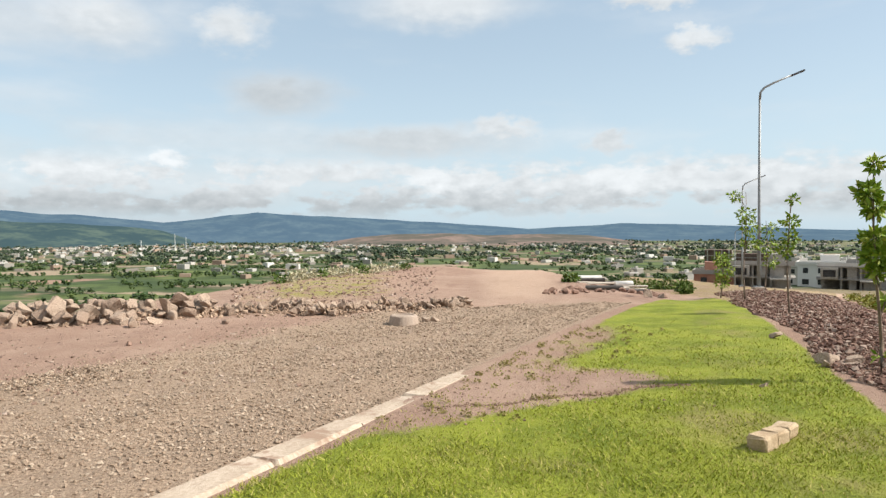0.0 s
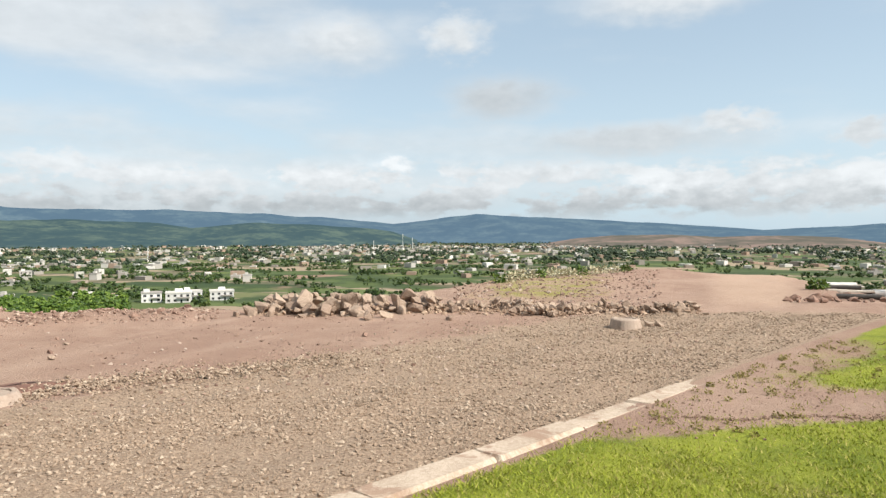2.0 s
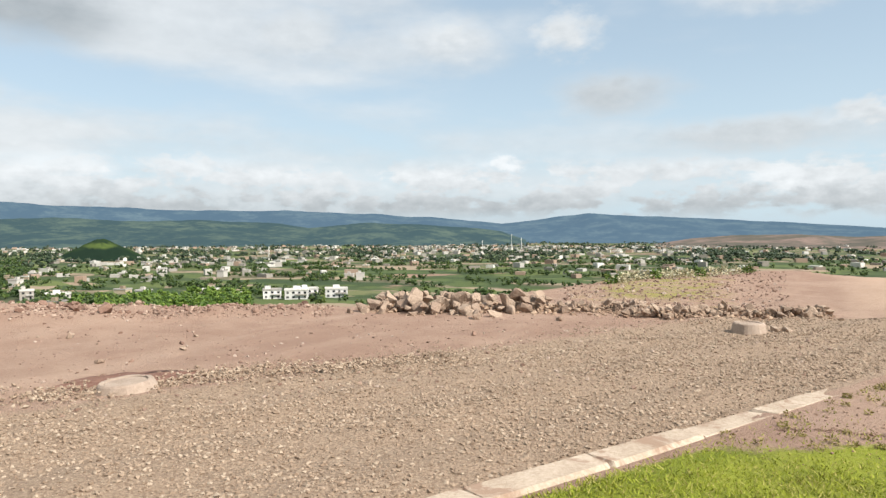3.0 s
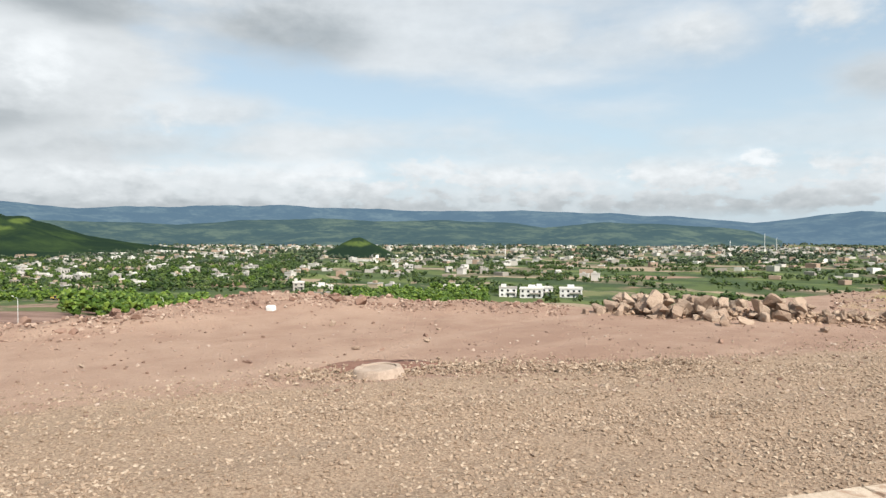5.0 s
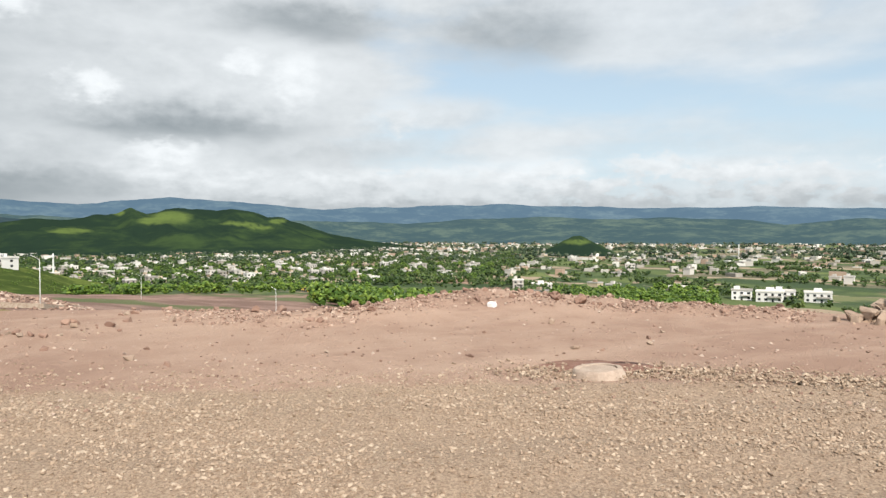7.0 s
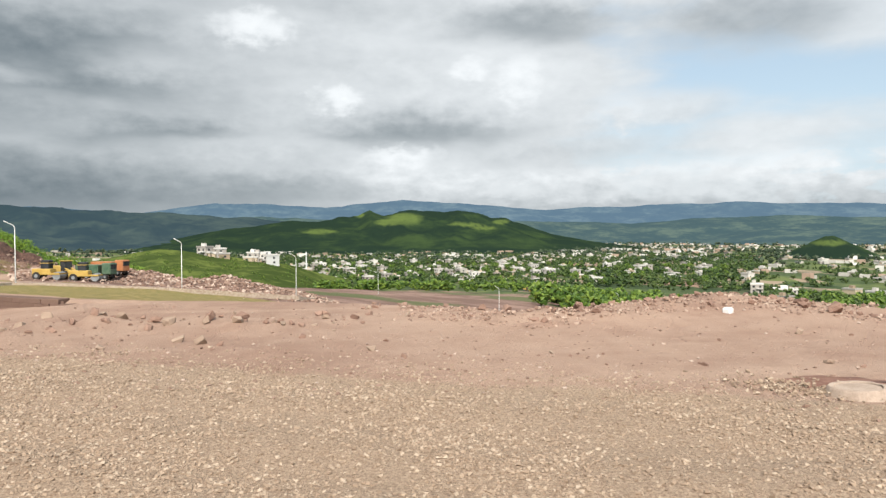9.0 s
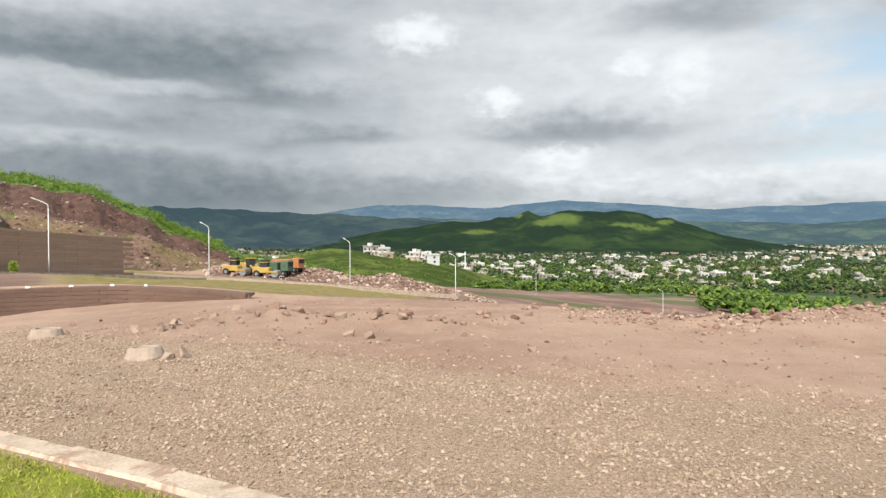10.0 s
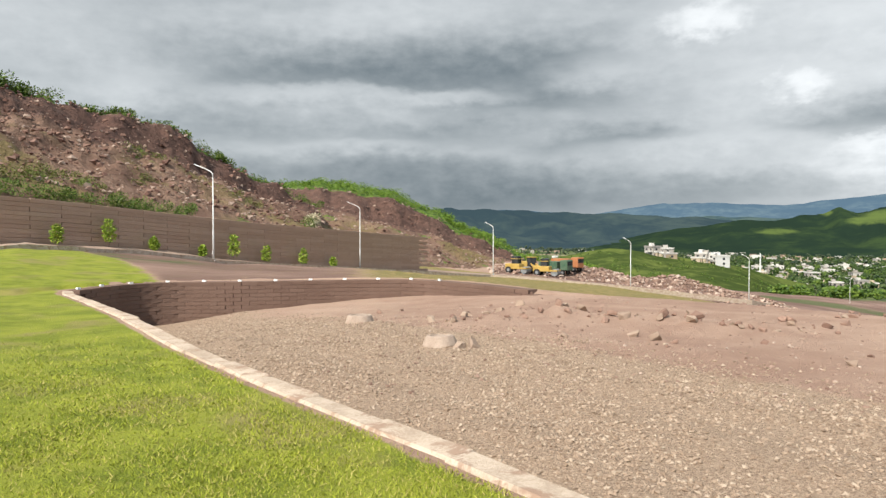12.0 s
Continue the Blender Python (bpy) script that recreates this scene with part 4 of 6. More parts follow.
def rock_row():
    rng = random.Random(77)
    line = [(-9.3, 14.9), (-8.4, 14.6), (-7.6, 14.95), (-6.4, 15.9), (-5.2, 16.4), (-3.7, 16.9), (-2.8, 15.9), (-1.9, 16.9), (-0.6, 17.3), (0.6, 17.6)]
    spots = polyline(line, 0.05)
    for i in range(300):
        u = rng.random() ** 1.15
        p, turn = spots[int(u * (len(spots) - 1))]
        big = 1 - smooth_step(u, 0.30, 0.46)
        size = (0.095 + 0.07 * big) * rng.uniform(0.5, 1.5)
        off = rng.gauss(0, 0.30 + 0.28 * float(big))
        pile = max(0.0, 1 - abs(off) / 0.75) * rng.random() * (0.22 + 0.22 * float(big))
        x, y = p.x - math.sin(turn) * off, p.y + math.cos(turn) * off
        put_rock(ROCKS, "boulder", x, y, size, "tan quarried boulder in a loose row of rocks" if big < 0.5 else "large angular tan boulder heaped on the dirt", "rock row", rng, pile)
    rn = np.random.RandomState(78)
    pick = rn.randint(0, len(spots), 2600)
    off = rn.normal(0, 0.42, 2600)
    x = np.array([spots[k][0].x - math.sin(spots[k][1]) * o for k, o in zip(pick, off)])
    y = np.array([spots[k][0].y + math.cos(spots[k][1]) * o for k, o in zip(pick, off)])
    chips("rock_row_debris", "small broken tan stones between the boulders", "stones", np.stack([x, y, land(x, y) + 0.16 * rn.rand(2600) * np.exp(-(off / 0.4) ** 2)], -1), 0.02 + 0.07 * rn.rand(2600) ** 2, material("tan chips", islands((0.20, 0.13, 0.09), (0.44, 0.325, 0.235)), 0.95), 79, 0.8)
    a, r = rn.uniform(0.5, 17, 2200), rn.uniform(18.8, 37, 2200)
    x, y = at_az(a, r)
    ok = np.abs(x - (2.2 + 0.09 * (y - 18.6))) > 1.2
    chips("mound_stones", "small broken stones strewn over the dirt mound", "stones", np.stack([x, y, land(x, y) + 0.01], -1)[ok], (0.015 + 0.075 * rn.rand(2200) ** 4)[ok], M_SPOIL, 83, 0.8)
    # broken rock along the plateau's rim
    for i in range(230):
        a = rng.uniform(36, 78) if i % 12 else rng.uniform(78, 90)
        rim = float(np.interp(a, RIMS[:, 0], RIMS[:, 1]))
        x, y = at_az(a, rim - rng.uniform(-0.5, 2.0))
        size = 0.03 + 0.10 * rng.random() ** 3 + (0.05 if rng.random() < 0.06 else 0)
        put_rock(REDS, "rock", float(x), float(y), size, "reddish rock on the rim of the plateau", "rim rocks", rng)
    a = rn.uniform(36, 86, 3600)
    rim = np.interp(a, RIMS[:, 0], RIMS[:, 1])
    x, y = at_az(a, rim - rn.uniform(-0.6, 2.4, 3600))
    chips("rim_rubble", "reddish broken stone littering the plateau's rim", "stones", np.stack([x, y, land(x, y) + 0.01], -1), 0.012 + 0.055 * rn.rand(3600) ** 3, material("red chips", islands((0.19, 0.12, 0.092), (0.36, 0.255, 0.197), (0.42, 0.32, 0.255)), 0.95), 80, 0.8)
    for x, y, s, label in ((-13.4, 10.1, 0.24, "large reddish boulder on the rim"), (-14.7, 4.9, 0.17, "dark reddish boulder on the rim"), (-15.1, 4.1, 0.11, "reddish rock on the rim"), (-15.8, 3.0, 0.14, "reddish boulder on the rim")):
        put_rock(REDS, "boulder", x, y, s, label, "rim rocks", rng, 0.0, 0.15)
    # strewn stones on the dirt
    for i in range(120):
        a, r = rng.uniform(2, 128), rng.uniform(9.5, 20)
        x, y = map(float, at_az(a, r))
        if -6 < kerb_side(x, y) < 0.5 or r > np.interp(a, RIMS[:, 0], RIMS[:, 1]) - 0.8:
            continue
        put_rock(REDS if rng.random() < 0.6 else ROCKS, "stone", x, y, 0.03 + 0.09 * rng.random() ** 3, "stone lying on the bare dirt", "strewn stones", rng)
    # the ragged ridge of clods across the dirt
    for i in range(90):
        u = rng.random()
        a = 88 + 31 * u
        r = 15.3 + 0.7 * math.sin(radians(a) * 14) + rng.gauss(0, 0.6)
        x, y = map(float, at_az(a, r))
        put_rock(REDS if rng.random() < 0.75 else ROCKS, "stone", x, y, 0.03 + 0.10 * rng.random() ** 3, "stone in a low ridge of clods on the dirt", "ridge stones", rng)
    for x, y, s in ((-15.24, -6.71, 0.2), (-14.9, -6.9, 0.16), (-14.59, -7.21, 0.14), (-14.21, -3.92, 0.17), (-14.39, -3.56, 0.2), (-14.76, -2.84, 0.19), (-14.25, -2.16, 0.22), (-15.33, -5.27, 0.22), (-12.1, -2.49, 0.16), (-11.94, -2.14, 0.1),
                    (-12.01, -4.06, 0.11), (-11.25, 0.34, 0.13), (-14.18, -5.65, 0.12), (-14.4, -1.5, 0.12)):
        put_rock(REDS if x * 7 % 2 < 1.2 else ROCKS, "boulder", x, y, s * 0.68, "dusty angular boulder in the ridge of clods", "ridge stones", rng)
    for x, y, s in ((4.75, 8.5, 0.15), (4.6, 8.25, 0.11), (4.95, 8.3, 0.12), (4.85, 8.15, 0.09), (7.1, 13.2, 0.1), (5.6, 18.9, 0.16), (5.9, 18.7, 0.13), (3.4, 7.3, 0.05), (5.1, 10.6, 0.09)):
        put_rock(ROCKS, "stone", x, y, s, "grey-brown stone on the grass by the rubble", "lawn stones", rng)


OCTA = np.array([(1, 0, 0), (-1, 0, 0), (0, 1, 0), (0, -1, 0), (0, 0, 1), (0, 0, -1)], dtype=float)
OCTA_F = np.array([(0, 2, 4), (2, 1, 4), (1, 3, 4), (3, 0, 4), (2, 0, 5), (1, 2, 5), (3, 1, 5), (0, 3, 5)])


def turns(n, rng):
    """n random rotation matrices."""
    q = rng.normal(size=(n, 4))
    q /= np.linalg.norm(q, axis=1)[:, None]
    w, x, y, z = q.T
    return np.stack([np.stack([1 - 2 * (y * y + z * z), 2 * (x * y - z * w), 2 * (x * z + y * w)], -1),
                     np.stack([2 * (x * y + z * w), 1 - 2 * (x * x + z * z), 2 * (y * z - x * w)], -1),
                     np.stack([2 * (x * z - y * w), 2 * (y * z + x * w), 1 - 2 * (x * x + y * y)], -1)], -2)


def chips(name, label, category, places, sizes, mat, seed, flat=0.6, jitter=0.35):
    """Many small angular pieces as one mesh."""
    rng = np.random.RandomState(seed)
    n = len(places)
    v = OCTA[None] * (1 + jitter * rng.uniform(-1, 1, (n, 6, 1))) + jitter * 0.5 * rng.uniform(-1, 1, (n, 6, 3))
    v = np.einsum("nij,nkj->nki", turns(n, rng), v)
    v[:, :, 2] *= flat
    v = v * np.asarray(sizes)[:, None, None] + np.asarray(places)[:, None, :]
    f = (OCTA_F[None] + 6 * np.arange(n)[:, None, None]).reshape(-1, 3)
    return tagged(new(name, mesh_np(name, v.reshape(-1, 3), f, mat)), label, category, kind="stuff")


rock_row()


def build_gravel():
    rng = np.random.RandomState(4)
    n = 185000
    y = rng.uniform(-19.5, 17, n)
    s = -0.15 - 6.4 * rng.rand(n) ** 1.1
    kx = np.interp(y, KERB[:, 1], KERB[:, 0])
    x = kx + s * 1.12
    r = np.hypot(x, y)
    a = np.degrees(np.arctan2(-x, y))
    keep = (rng.rand(n) < np.clip(7.5 / r, 0.15, 1) ** 1.3) & (rng.rand(n) < smooth_step(s, -6.4, -4.0) * 0.93 + 0.07) & (a > -20) & (a < 150)
    keep &= rng.rand(n) < 0.35 + 0.65 * smooth_step(wave_noise(x, y, 2.6, 15), -0.5, 0.3)
    x, y = x[keep], y[keep]
    size = 0.006 + 0.019 * rng.rand(len(x)) ** 3.0 + 0.0005 * np.hypot(x, y)
    z = land(x, y) + size * 0.25
    chips("crushed_stone", "crushed grey-tan stone spread on the road bed", "gravel", np.stack([x, y, z], -1), size, M_GRAVEL, 8, 0.7)
    # finer litter of stones over the bare dirt
    n = 4200
    a, r = rng.uniform(-2, 130, n), rng.uniform(8, 20, n)
    x, y = at_az(a, r)
    ok = kerb_side(x, y) < -0.3
    x, y = x[ok], y[ok]
    size = 0.012 + 0.03 * rng.rand(len(x)) ** 4
    chips("dirt_litter", "small stones and clods littering the dirt", "stones", np.stack([x, y, land(x, y) + size * 0.2], -1), size, M_SPOIL, 12, 0.7)


build_gravel()


def build_clods():
    """Loose soil on the bare patch, a wavy line of clods across it, and a windrow of stone at the gravel's edge."""
    rng = np.random.RandomState(24)
    x, y = rng.normal(1.0, 1.1, 260), rng.normal(7.5, 0.6, 260)
    t = rng.rand(900)
    fx, fy = -0.2 + 2.9 * t, 6.75 + 0.85 * t + 0.06 * np.sin(t * 17) + rng.normal(0, 0.035, 900)
    vy = rng.uniform(6, 13, 260)
    vx = np.interp(vy, KERB[:, 1], KERB[:, 0]) + 0.15 + 1.3 * rng.rand(260) ** 1.6
    x, y = np.concatenate([x, fx, vx]), np.concatenate([y, fy, vy])
    ok = kerb_side(x, y) > 0.15
    x, y = x[ok], y[ok]
    size = 0.005 + 0.016 * rng.rand(len(x)) ** 3
    chips("patch_clods", "brown clods on the bare patch in the lawn", "soil", np.stack([x, y, land(x, y) + size * 0.3], -1), size, material("brown clods", islands((0.20, 0.125, 0.09), (0.34, 0.235, 0.175)), 0.95), 25, 0.8)
    t = rng.rand(2600)
    x = np.interp(t, (0, 0.5, 1), (-8.0, -6.6, -4.6)) + rng.normal(0, 0.28, 2600)
    y = np.interp(t, (0, 0.5, 1), (4.9, 7.3, 9.4)) + rng.normal(0, 0.28, 2600)
    size = 0.010 + 0.028 * rng.rand(2600) ** 2
    chips("stone_windrow", "low windrow of coarse stone at the edge of the road bed", "gravel", np.stack([x, y, land(x, y) + 0.05 * rng.rand(2600)], -1), size, M_GRAVEL, 26, 0.75)


build_clods()


def build_rubble():
    rng = np.random.RandomState(14)
    n = 34000
    y = rng.uniform(6.0, 24, n)
    u = rng.rand(n)
    x = 4.45 + 0.30 * (y - 7.5) + u * (2.4 + 0.10 * (y - 6)) + 0.25 * wave_noise(x=y, y=y * 0, scale=4.0, seed=2)
    mound = np.sin(np.clip(u, 0, 1) * np.pi) ** 0.7 * 0.14
    size = 0.012 + 0.046 * rng.rand(n) ** 5
    z = land(x, y) + mound * rng.rand(n) ** 0.4 + size * 0.2
    chips("rubble_bank", "dark reddish rubble heaped in a bank beside the lawn", "rubble", np.stack([x, y, z], -1), size, M_CLOD, 15, 0.75)
    # clods along the far bank by the road and below the cliff
    place = np.concatenate([FACE_A[:, 6:52:1].reshape(-1, 3), FACE_B[:, 2:52].reshape(-1, 3)])
    pick = rng.choice(len(place), 15000)
    p = place[pick] + rng.normal(0, 0.5, (15000, 3)) * (1, 1, 0.1)
    chips("hillside_rubble", "broken rock strewn over the cut hillside", "rubble", p, 0.08 + 0.36 * rng.rand(15000) ** 4, M_CLOD, 16, 0.7)
    n = 5200
    q = np.stack(at_az(rng.uniform(91, 114.5, n), rng.normal(131, 8, n)), -1)
    chips("spoil_heap", "low heap of brown spoil beyond the road", "rubble", np.stack([q[:, 0], q[:, 1], land(q[:, 0], q[:, 1]) + 0.1], -1), 0.10 + 0.5 * rng.rand(n) ** 4, M_SPOIL, 17, 0.7)


build_rubble()


# ---- street lamps ----
def street_lamp(x, y, z, turn, height=7.6, tint=None, label="tall galvanised street lamp with a single raised arm"):
    """A pole with a raised arm; the arm points along +x before turning."""
    lamp = tagged(empty("street_lamp", x, y, z - 0.05, turn), label, "street lamp", "street lamps")
    mat = tint or M_STEEL
    bm = box(bmesh.new(), 0.42, 0.42, 0.22, bevel=0.02)
    part("footing", bm, M_RING, lamp, "concrete footing")
    part("base_plate", box(bmesh.new(), 0.30, 0.30, 0.03, (0, 0, 0.22)), mat, lamp)
    part("pole", tube(bmesh.new(), [(0, 0, 0.2), (0, 0, 2.6), (0, 0, 2.65), (0, 0, height - 0.75)], [0.075, 0.066, 0.054, 0.042], 10), mat, lamp, smooth=True)
    part("arm", tube(bmesh.new(), [(0, 0, height - 0.8), (0.02, 0, height - 0.55), (0.15, 0, height - 0.38), (0.5, 0, height - 0.2), (1.15, 0, height + 0.07)], [0.045, 0.043, 0.04, 0.036, 0.032], 8), mat, lamp, smooth=True)
    bm = box(bmesh.new(), 0.52, 0.17, 0.07, bevel=0.02)
    bmesh.ops.transform(bm, matrix=Matrix.Translation((1.35, 0, height + 0.10)) @ Matrix.Rotation(radians(-22), 4, "Y"), verts=bm.verts)
    part("lamp_head", bm, M_LAMP if not tint else tint, lamp, "flat lamp head")
    part("hatch", box(bmesh.new(), 0.03, 0.09, 0.32, (0.075, 0, 0.7)), mat, lamp)
    return lamp


M_PALE = material("pale painted steel", mottled((0.55, 0.56, 0.55), (0.70, 0.71, 0.70), 1.5, 20.0), 0.5, 0.1)
for x, y in ((11.7, 25.6), (21.6, 49.9), (38.6, 91.4)):
    street_lamp(x, y, ground_z(x, y), -5, 7.95)
for x, y, turn in ((-39.7, -42.0, -72), (-64.7, -45.5, -78), (-90.6, -40.6, -110), (-105.2, -24.5, -125), (-124.5, -9.6, -125), (-236.5, 9.2, -120), (-180, 39.0, 215), (-270.0, 84.0, 215), (-300, 120, 215)):
    street_lamp(x, y, ground_z(x, y), turn, 7.6, M_PALE, "pale street lamp with a short raised arm beside the road")


# ---- manhole rings ----
def manhole(x, y, label, tilt=0.0, top=0.255, foot=0.32, tall=0.20):
    ring = tagged(empty("manhole", x, y, ground_z(x, y) - 0.03), label, "manhole", "manholes")
    ring.rotation_euler = (radians(tilt), radians(-tilt * 0.6), 0)
    bm = bmesh.new()
    prof = [(foot, 0), (foot * 0.985, 0.03), (top + 0.02, tall), (top, tall + 0.02), (top - 0.05, tall + 0.02), (top - 0.06, tall - 0.02)]
    rng = random.Random(int(x * 10))
    loops = []
    for r, z in prof:
        loops.append([bm.verts.new((math.cos(k * math.tau / 28) * r * rng.uniform(0.985, 1.015), math.sin(k * math.tau / 28) * r * rng.uniform(0.985, 1.015), z + rng.uniform(-0.006, 0.006))) for k in range(28)])
    for a, b in zip(loops, loops[1:]):
        for k in range(28):
            bm.faces.new((a[k], a[(k + 1) % 28], b[(k + 1) % 28], b[k]))
    part("ring", bm, M_RING, ring)
    bm = bmesh.new()
    bmesh.ops.create_cone(bm, cap_ends=True, segments=28, radius1=top - 0.062, radius2=top - 0.066, depth=0.05, matrix=Matrix.Translation((0, 0, tall - 0.02)))
    part("cover", bm, M_RING, ring, "round concrete cover")
    return ring


manhole(-0.8, 13.9, "grey tapered concrete manhole ring standing in the road bed")
manhole(-7.3, 5.8, "pale chipped concrete manhole ring half sunk in gravel", 3.0, 0.30, 0.37, 0.13)
manhole(-10.2, -5.6, "dusty concrete manhole ring on the bare dirt", 3, 0.22, 0.30, 0.16)
manhole(-13.3, -9.4, "low concrete manhole ring in the road's bend", 0, 0.26, 0.34, 0.17)
rng = random.Random(31)
for x, y in ((-10.05, -5.15), (-10.3, -5.05), (-0.35, 14.3), (-0.2, 14.1), (-13.3, -7.5)):
    put_rock(ROCKS, "stone", x, y, 0.13, "dusty stone lying beside a manhole ring", "manhole stones", rng)

# ---- broken concrete block on the lawn ----
block = tagged(empty("kerb_block", 2.60, 5.38, ground_z(2.60, 5.38) - 0.025, 40), "broken tan concrete block lying on the grass", "concrete block")
M_TAN = material("tan concrete", mottled((0.36, 0.26, 0.16), (0.52, 0.40, 0.27), 6.0, 60.0), 0.95, 0.0, lambda n, p: n.m("MULTIPLY", n.noise(p, 40.0, 5.0, 0.7), 0.01))
for k, (dx, w, rz) in enumerate(((-0.22, 0.21, 2), (0.0, 0.19, -3), (0.2, 0.22, 5))):
    bm = box(bmesh.new(), w, 0.16, 0.125, (dx, 0.012 * k, 0), radians(rz), 0.018)
    r2 = random.Random(k)
    for v in bm.verts:
        v.co += Vector((r2.uniform(-1, 1), r2.uniform(-1, 1), r2.uniform(-1, 1))) * 0.008
    part("block_piece", bm, M_TAN, block)


# ---- plants ----
def leaf_cloud(centres, radii, counts, size, seed, droop=0.3):
    """Arrays of folded leaves spread in balls."""
    rng = np.random.RandomState(seed)
    vs, fs, base = [], [], 0
    for c, r, n in zip(centres, radii, counts):
        d = rng.normal(size=(n, 3))
        d /= np.linalg.norm(d, axis=1)[:, None]
        p = np.array(c) + d * (r * rng.rand(n, 1) ** 0.45) * np.array((1, 1, 0.8))
        out = d + rng.normal(0, 0.5, (n, 3))
        out[:, 2] -= droop * rng.rand(n)
        out /= np.linalg.norm(out, axis=1)[:, None]
        side = np.cross(out, rng.normal(size=(n, 3)))
        side /= np.linalg.norm(side, axis=1)[:, None] + 1e-9
        nrm = np.cross(out, side)
        L = size * rng.uniform(0.6, 1.3, (n, 1))
        quad = np.stack([p, p + out * L * 0.5 + side * L * 0.24 + nrm * L * 0.06, p + out * L, p + out * L * 0.5 - side * L * 0.24 + nrm * L * 0.06], 1)
        vs.append(quad.reshape(-1, 3))
        fs.append((np.array([(0, 1, 2), (0, 2, 3)])[None] + base + 4 * np.arange(n)[:, None, None]).reshape(-1, 3))
        base += 4 * n
    return np.concatenate(vs), np.concatenate(fs)


def leaf_material(name, a, b, c=None):
    mat = material(name, islands(a, b, c), 0.55)
    bsdf = mat.node_tree.nodes["Principled BSDF"]
    bsdf.inputs["Subsurface Weight"].default_value = 0.0
    return mat


M_LEAF = leaf_material("bright green leaves", (0.11, 0.19, 0.015), (0.26, 0.36, 0.04), (0.34, 0.38, 0.07))
M_BARK = material("thin brown bark", mottled((0.12, 0.085, 0.06), (0.22, 0.17, 0.13), 8.0, 60.0), 0.9)


def sapling(x, y, height, clumps, seed, label, lean=(0.0, 0.0), leaf=0.098):
    """A staked young tree: clumps are height share, sideways shift, radius, leaves."""
    tree = tagged(empty("sapling", x, y, ground_z(x, y) - 0.02), label, "young tree", "saplings")
    rng = random.Random(seed)
    pts = [(lean[0] * u * u + 0.03 * math.sin(u * 6 + seed), lean[1] * u * u, u * height) for u in [k / 10 for k in range(11)]]
    part("trunk", tube(bmesh.new(), pts, [0.022 - 0.0016 * k for k in range(11)], 7), M_BARK, tree, smooth=True)
    for h, dx, r, n in clumps:
        k = pts[min(9, int(h * 10))]
        part("branch", tube(bmesh.new(), [(k[0], k[1], k[2] - r * 0.8), (k[0] + dx * 0.6, k[1], h * height), (k[0] + dx * 1.2, k[1] + rng.uniform(-0.1, 0.1), h * height + r * 0.5)], [0.009, 0.007, 0.004], 5), M_BARK, tree)
    v, f = leaf_cloud([(np.interp(h * 10, range(11), [p[0] for p in pts]) + dx, lean[1] * h * h, h * height) for h, dx, r, n in clumps], [r for _, _, r, _ in clumps], [n * 2 for *_, n in clumps], leaf, seed)
    ob = new("crown", mesh_np("crown", v, f, M_LEAF))
    ob.parent = tree
    return tree


TALL = ((0.97, 0.0, 0.055, 34), (0.85, -0.07, 0.09, 80), (0.78, 0.02, 0.09, 70), (0.64, 0.02, 0.12, 110), (0.56, 0.04, 0.13, 130), (0.50, 0.02, 0.09, 60), (0.36, 0.09, 0.05, 12), (0.12, -0.03, 0.04, 8))
sapling(4.68, 7.4, 2.42, TALL, 1, "slender sapling with bright green leaf clumps beside the rubble", (-0.10, 0.0))
sapling(7.0, 14.0, 2.45, ((0.98, 0.06, 0.10, 20), (0.80, 0.0, 0.17, 55), (0.66, 0.05, 0.15, 50), (0.56, -0.06, 0.14, 40)), 2, "thin sapling with sparse leaves in the rubble bank")
sapling(7.95, 18.2, 2.9, ((0.96, -0.3, 0.17, 45), (0.80, 0.0, 0.24, 70), (0.68, 0.1, 0.26, 80), (0.55, 0.12, 0.22, 60)), 3, "leafy sapling standing by the street lamp")
sapling(8.7, 18.6, 2.2, ((0.90, 0.1, 0.18, 40), (0.70, 0.0, 0.26, 60), (0.5, 0.1, 0.2, 40)), 4, "thin leafy sapling at the end of the lawn")
sapling(8.15, 20.2, 1.35, ((0.85, 0.0, 0.24, 90), (0.60, 0.05, 0.28, 110), (0.35, 0.0, 0.2, 60)), 5, "short bushy sapling at the end of the lawn")
for i, (a, r, h) in enumerate(((147.4, 54.3, 1.5), (144.0, 56.8, 2.2), (140.9, 59.1, 1.1), (137.4, 62.0, 1.0), (135.1, 63.5, 2.5), (132.6, 66.6, 1.8), (129.7, 70.7, 2.0), (127.3, 74.3, 1.3))):
    x, y = map(float, at_az(a, r))
    sapling(x, y, h, ((0.9, 0.0, 0.16 * h ** 0.5, 60), (0.68, 0.0, 0.30 * h ** 0.5, 120), (0.42, 0.0, 0.30 * h ** 0.5, 110)), 20 + i, "young bushy tree planted below the stone wall", (0.0, 0.0), 0.2)

M_SCRUB = leaf_material("scrub leaves", (0.030, 0.070, 0.010), (0.115, 0.185, 0.022), (0.17, 0.21, 0.05))
M_DRY = leaf_material("dry pale scrub", (0.36, 0.32, 0.20), (0.56, 0.52, 0.37))


def shrubs(name, label, places, sizes, mat, seed, leaves=70, leaf=0.22):
    v, f = leaf_cloud(places, sizes, [leaves] * len(places), leaf, seed)
    return tagged(new(name, mesh_np(name, v, f, mat)), label, "shrubs", kind="stuff")


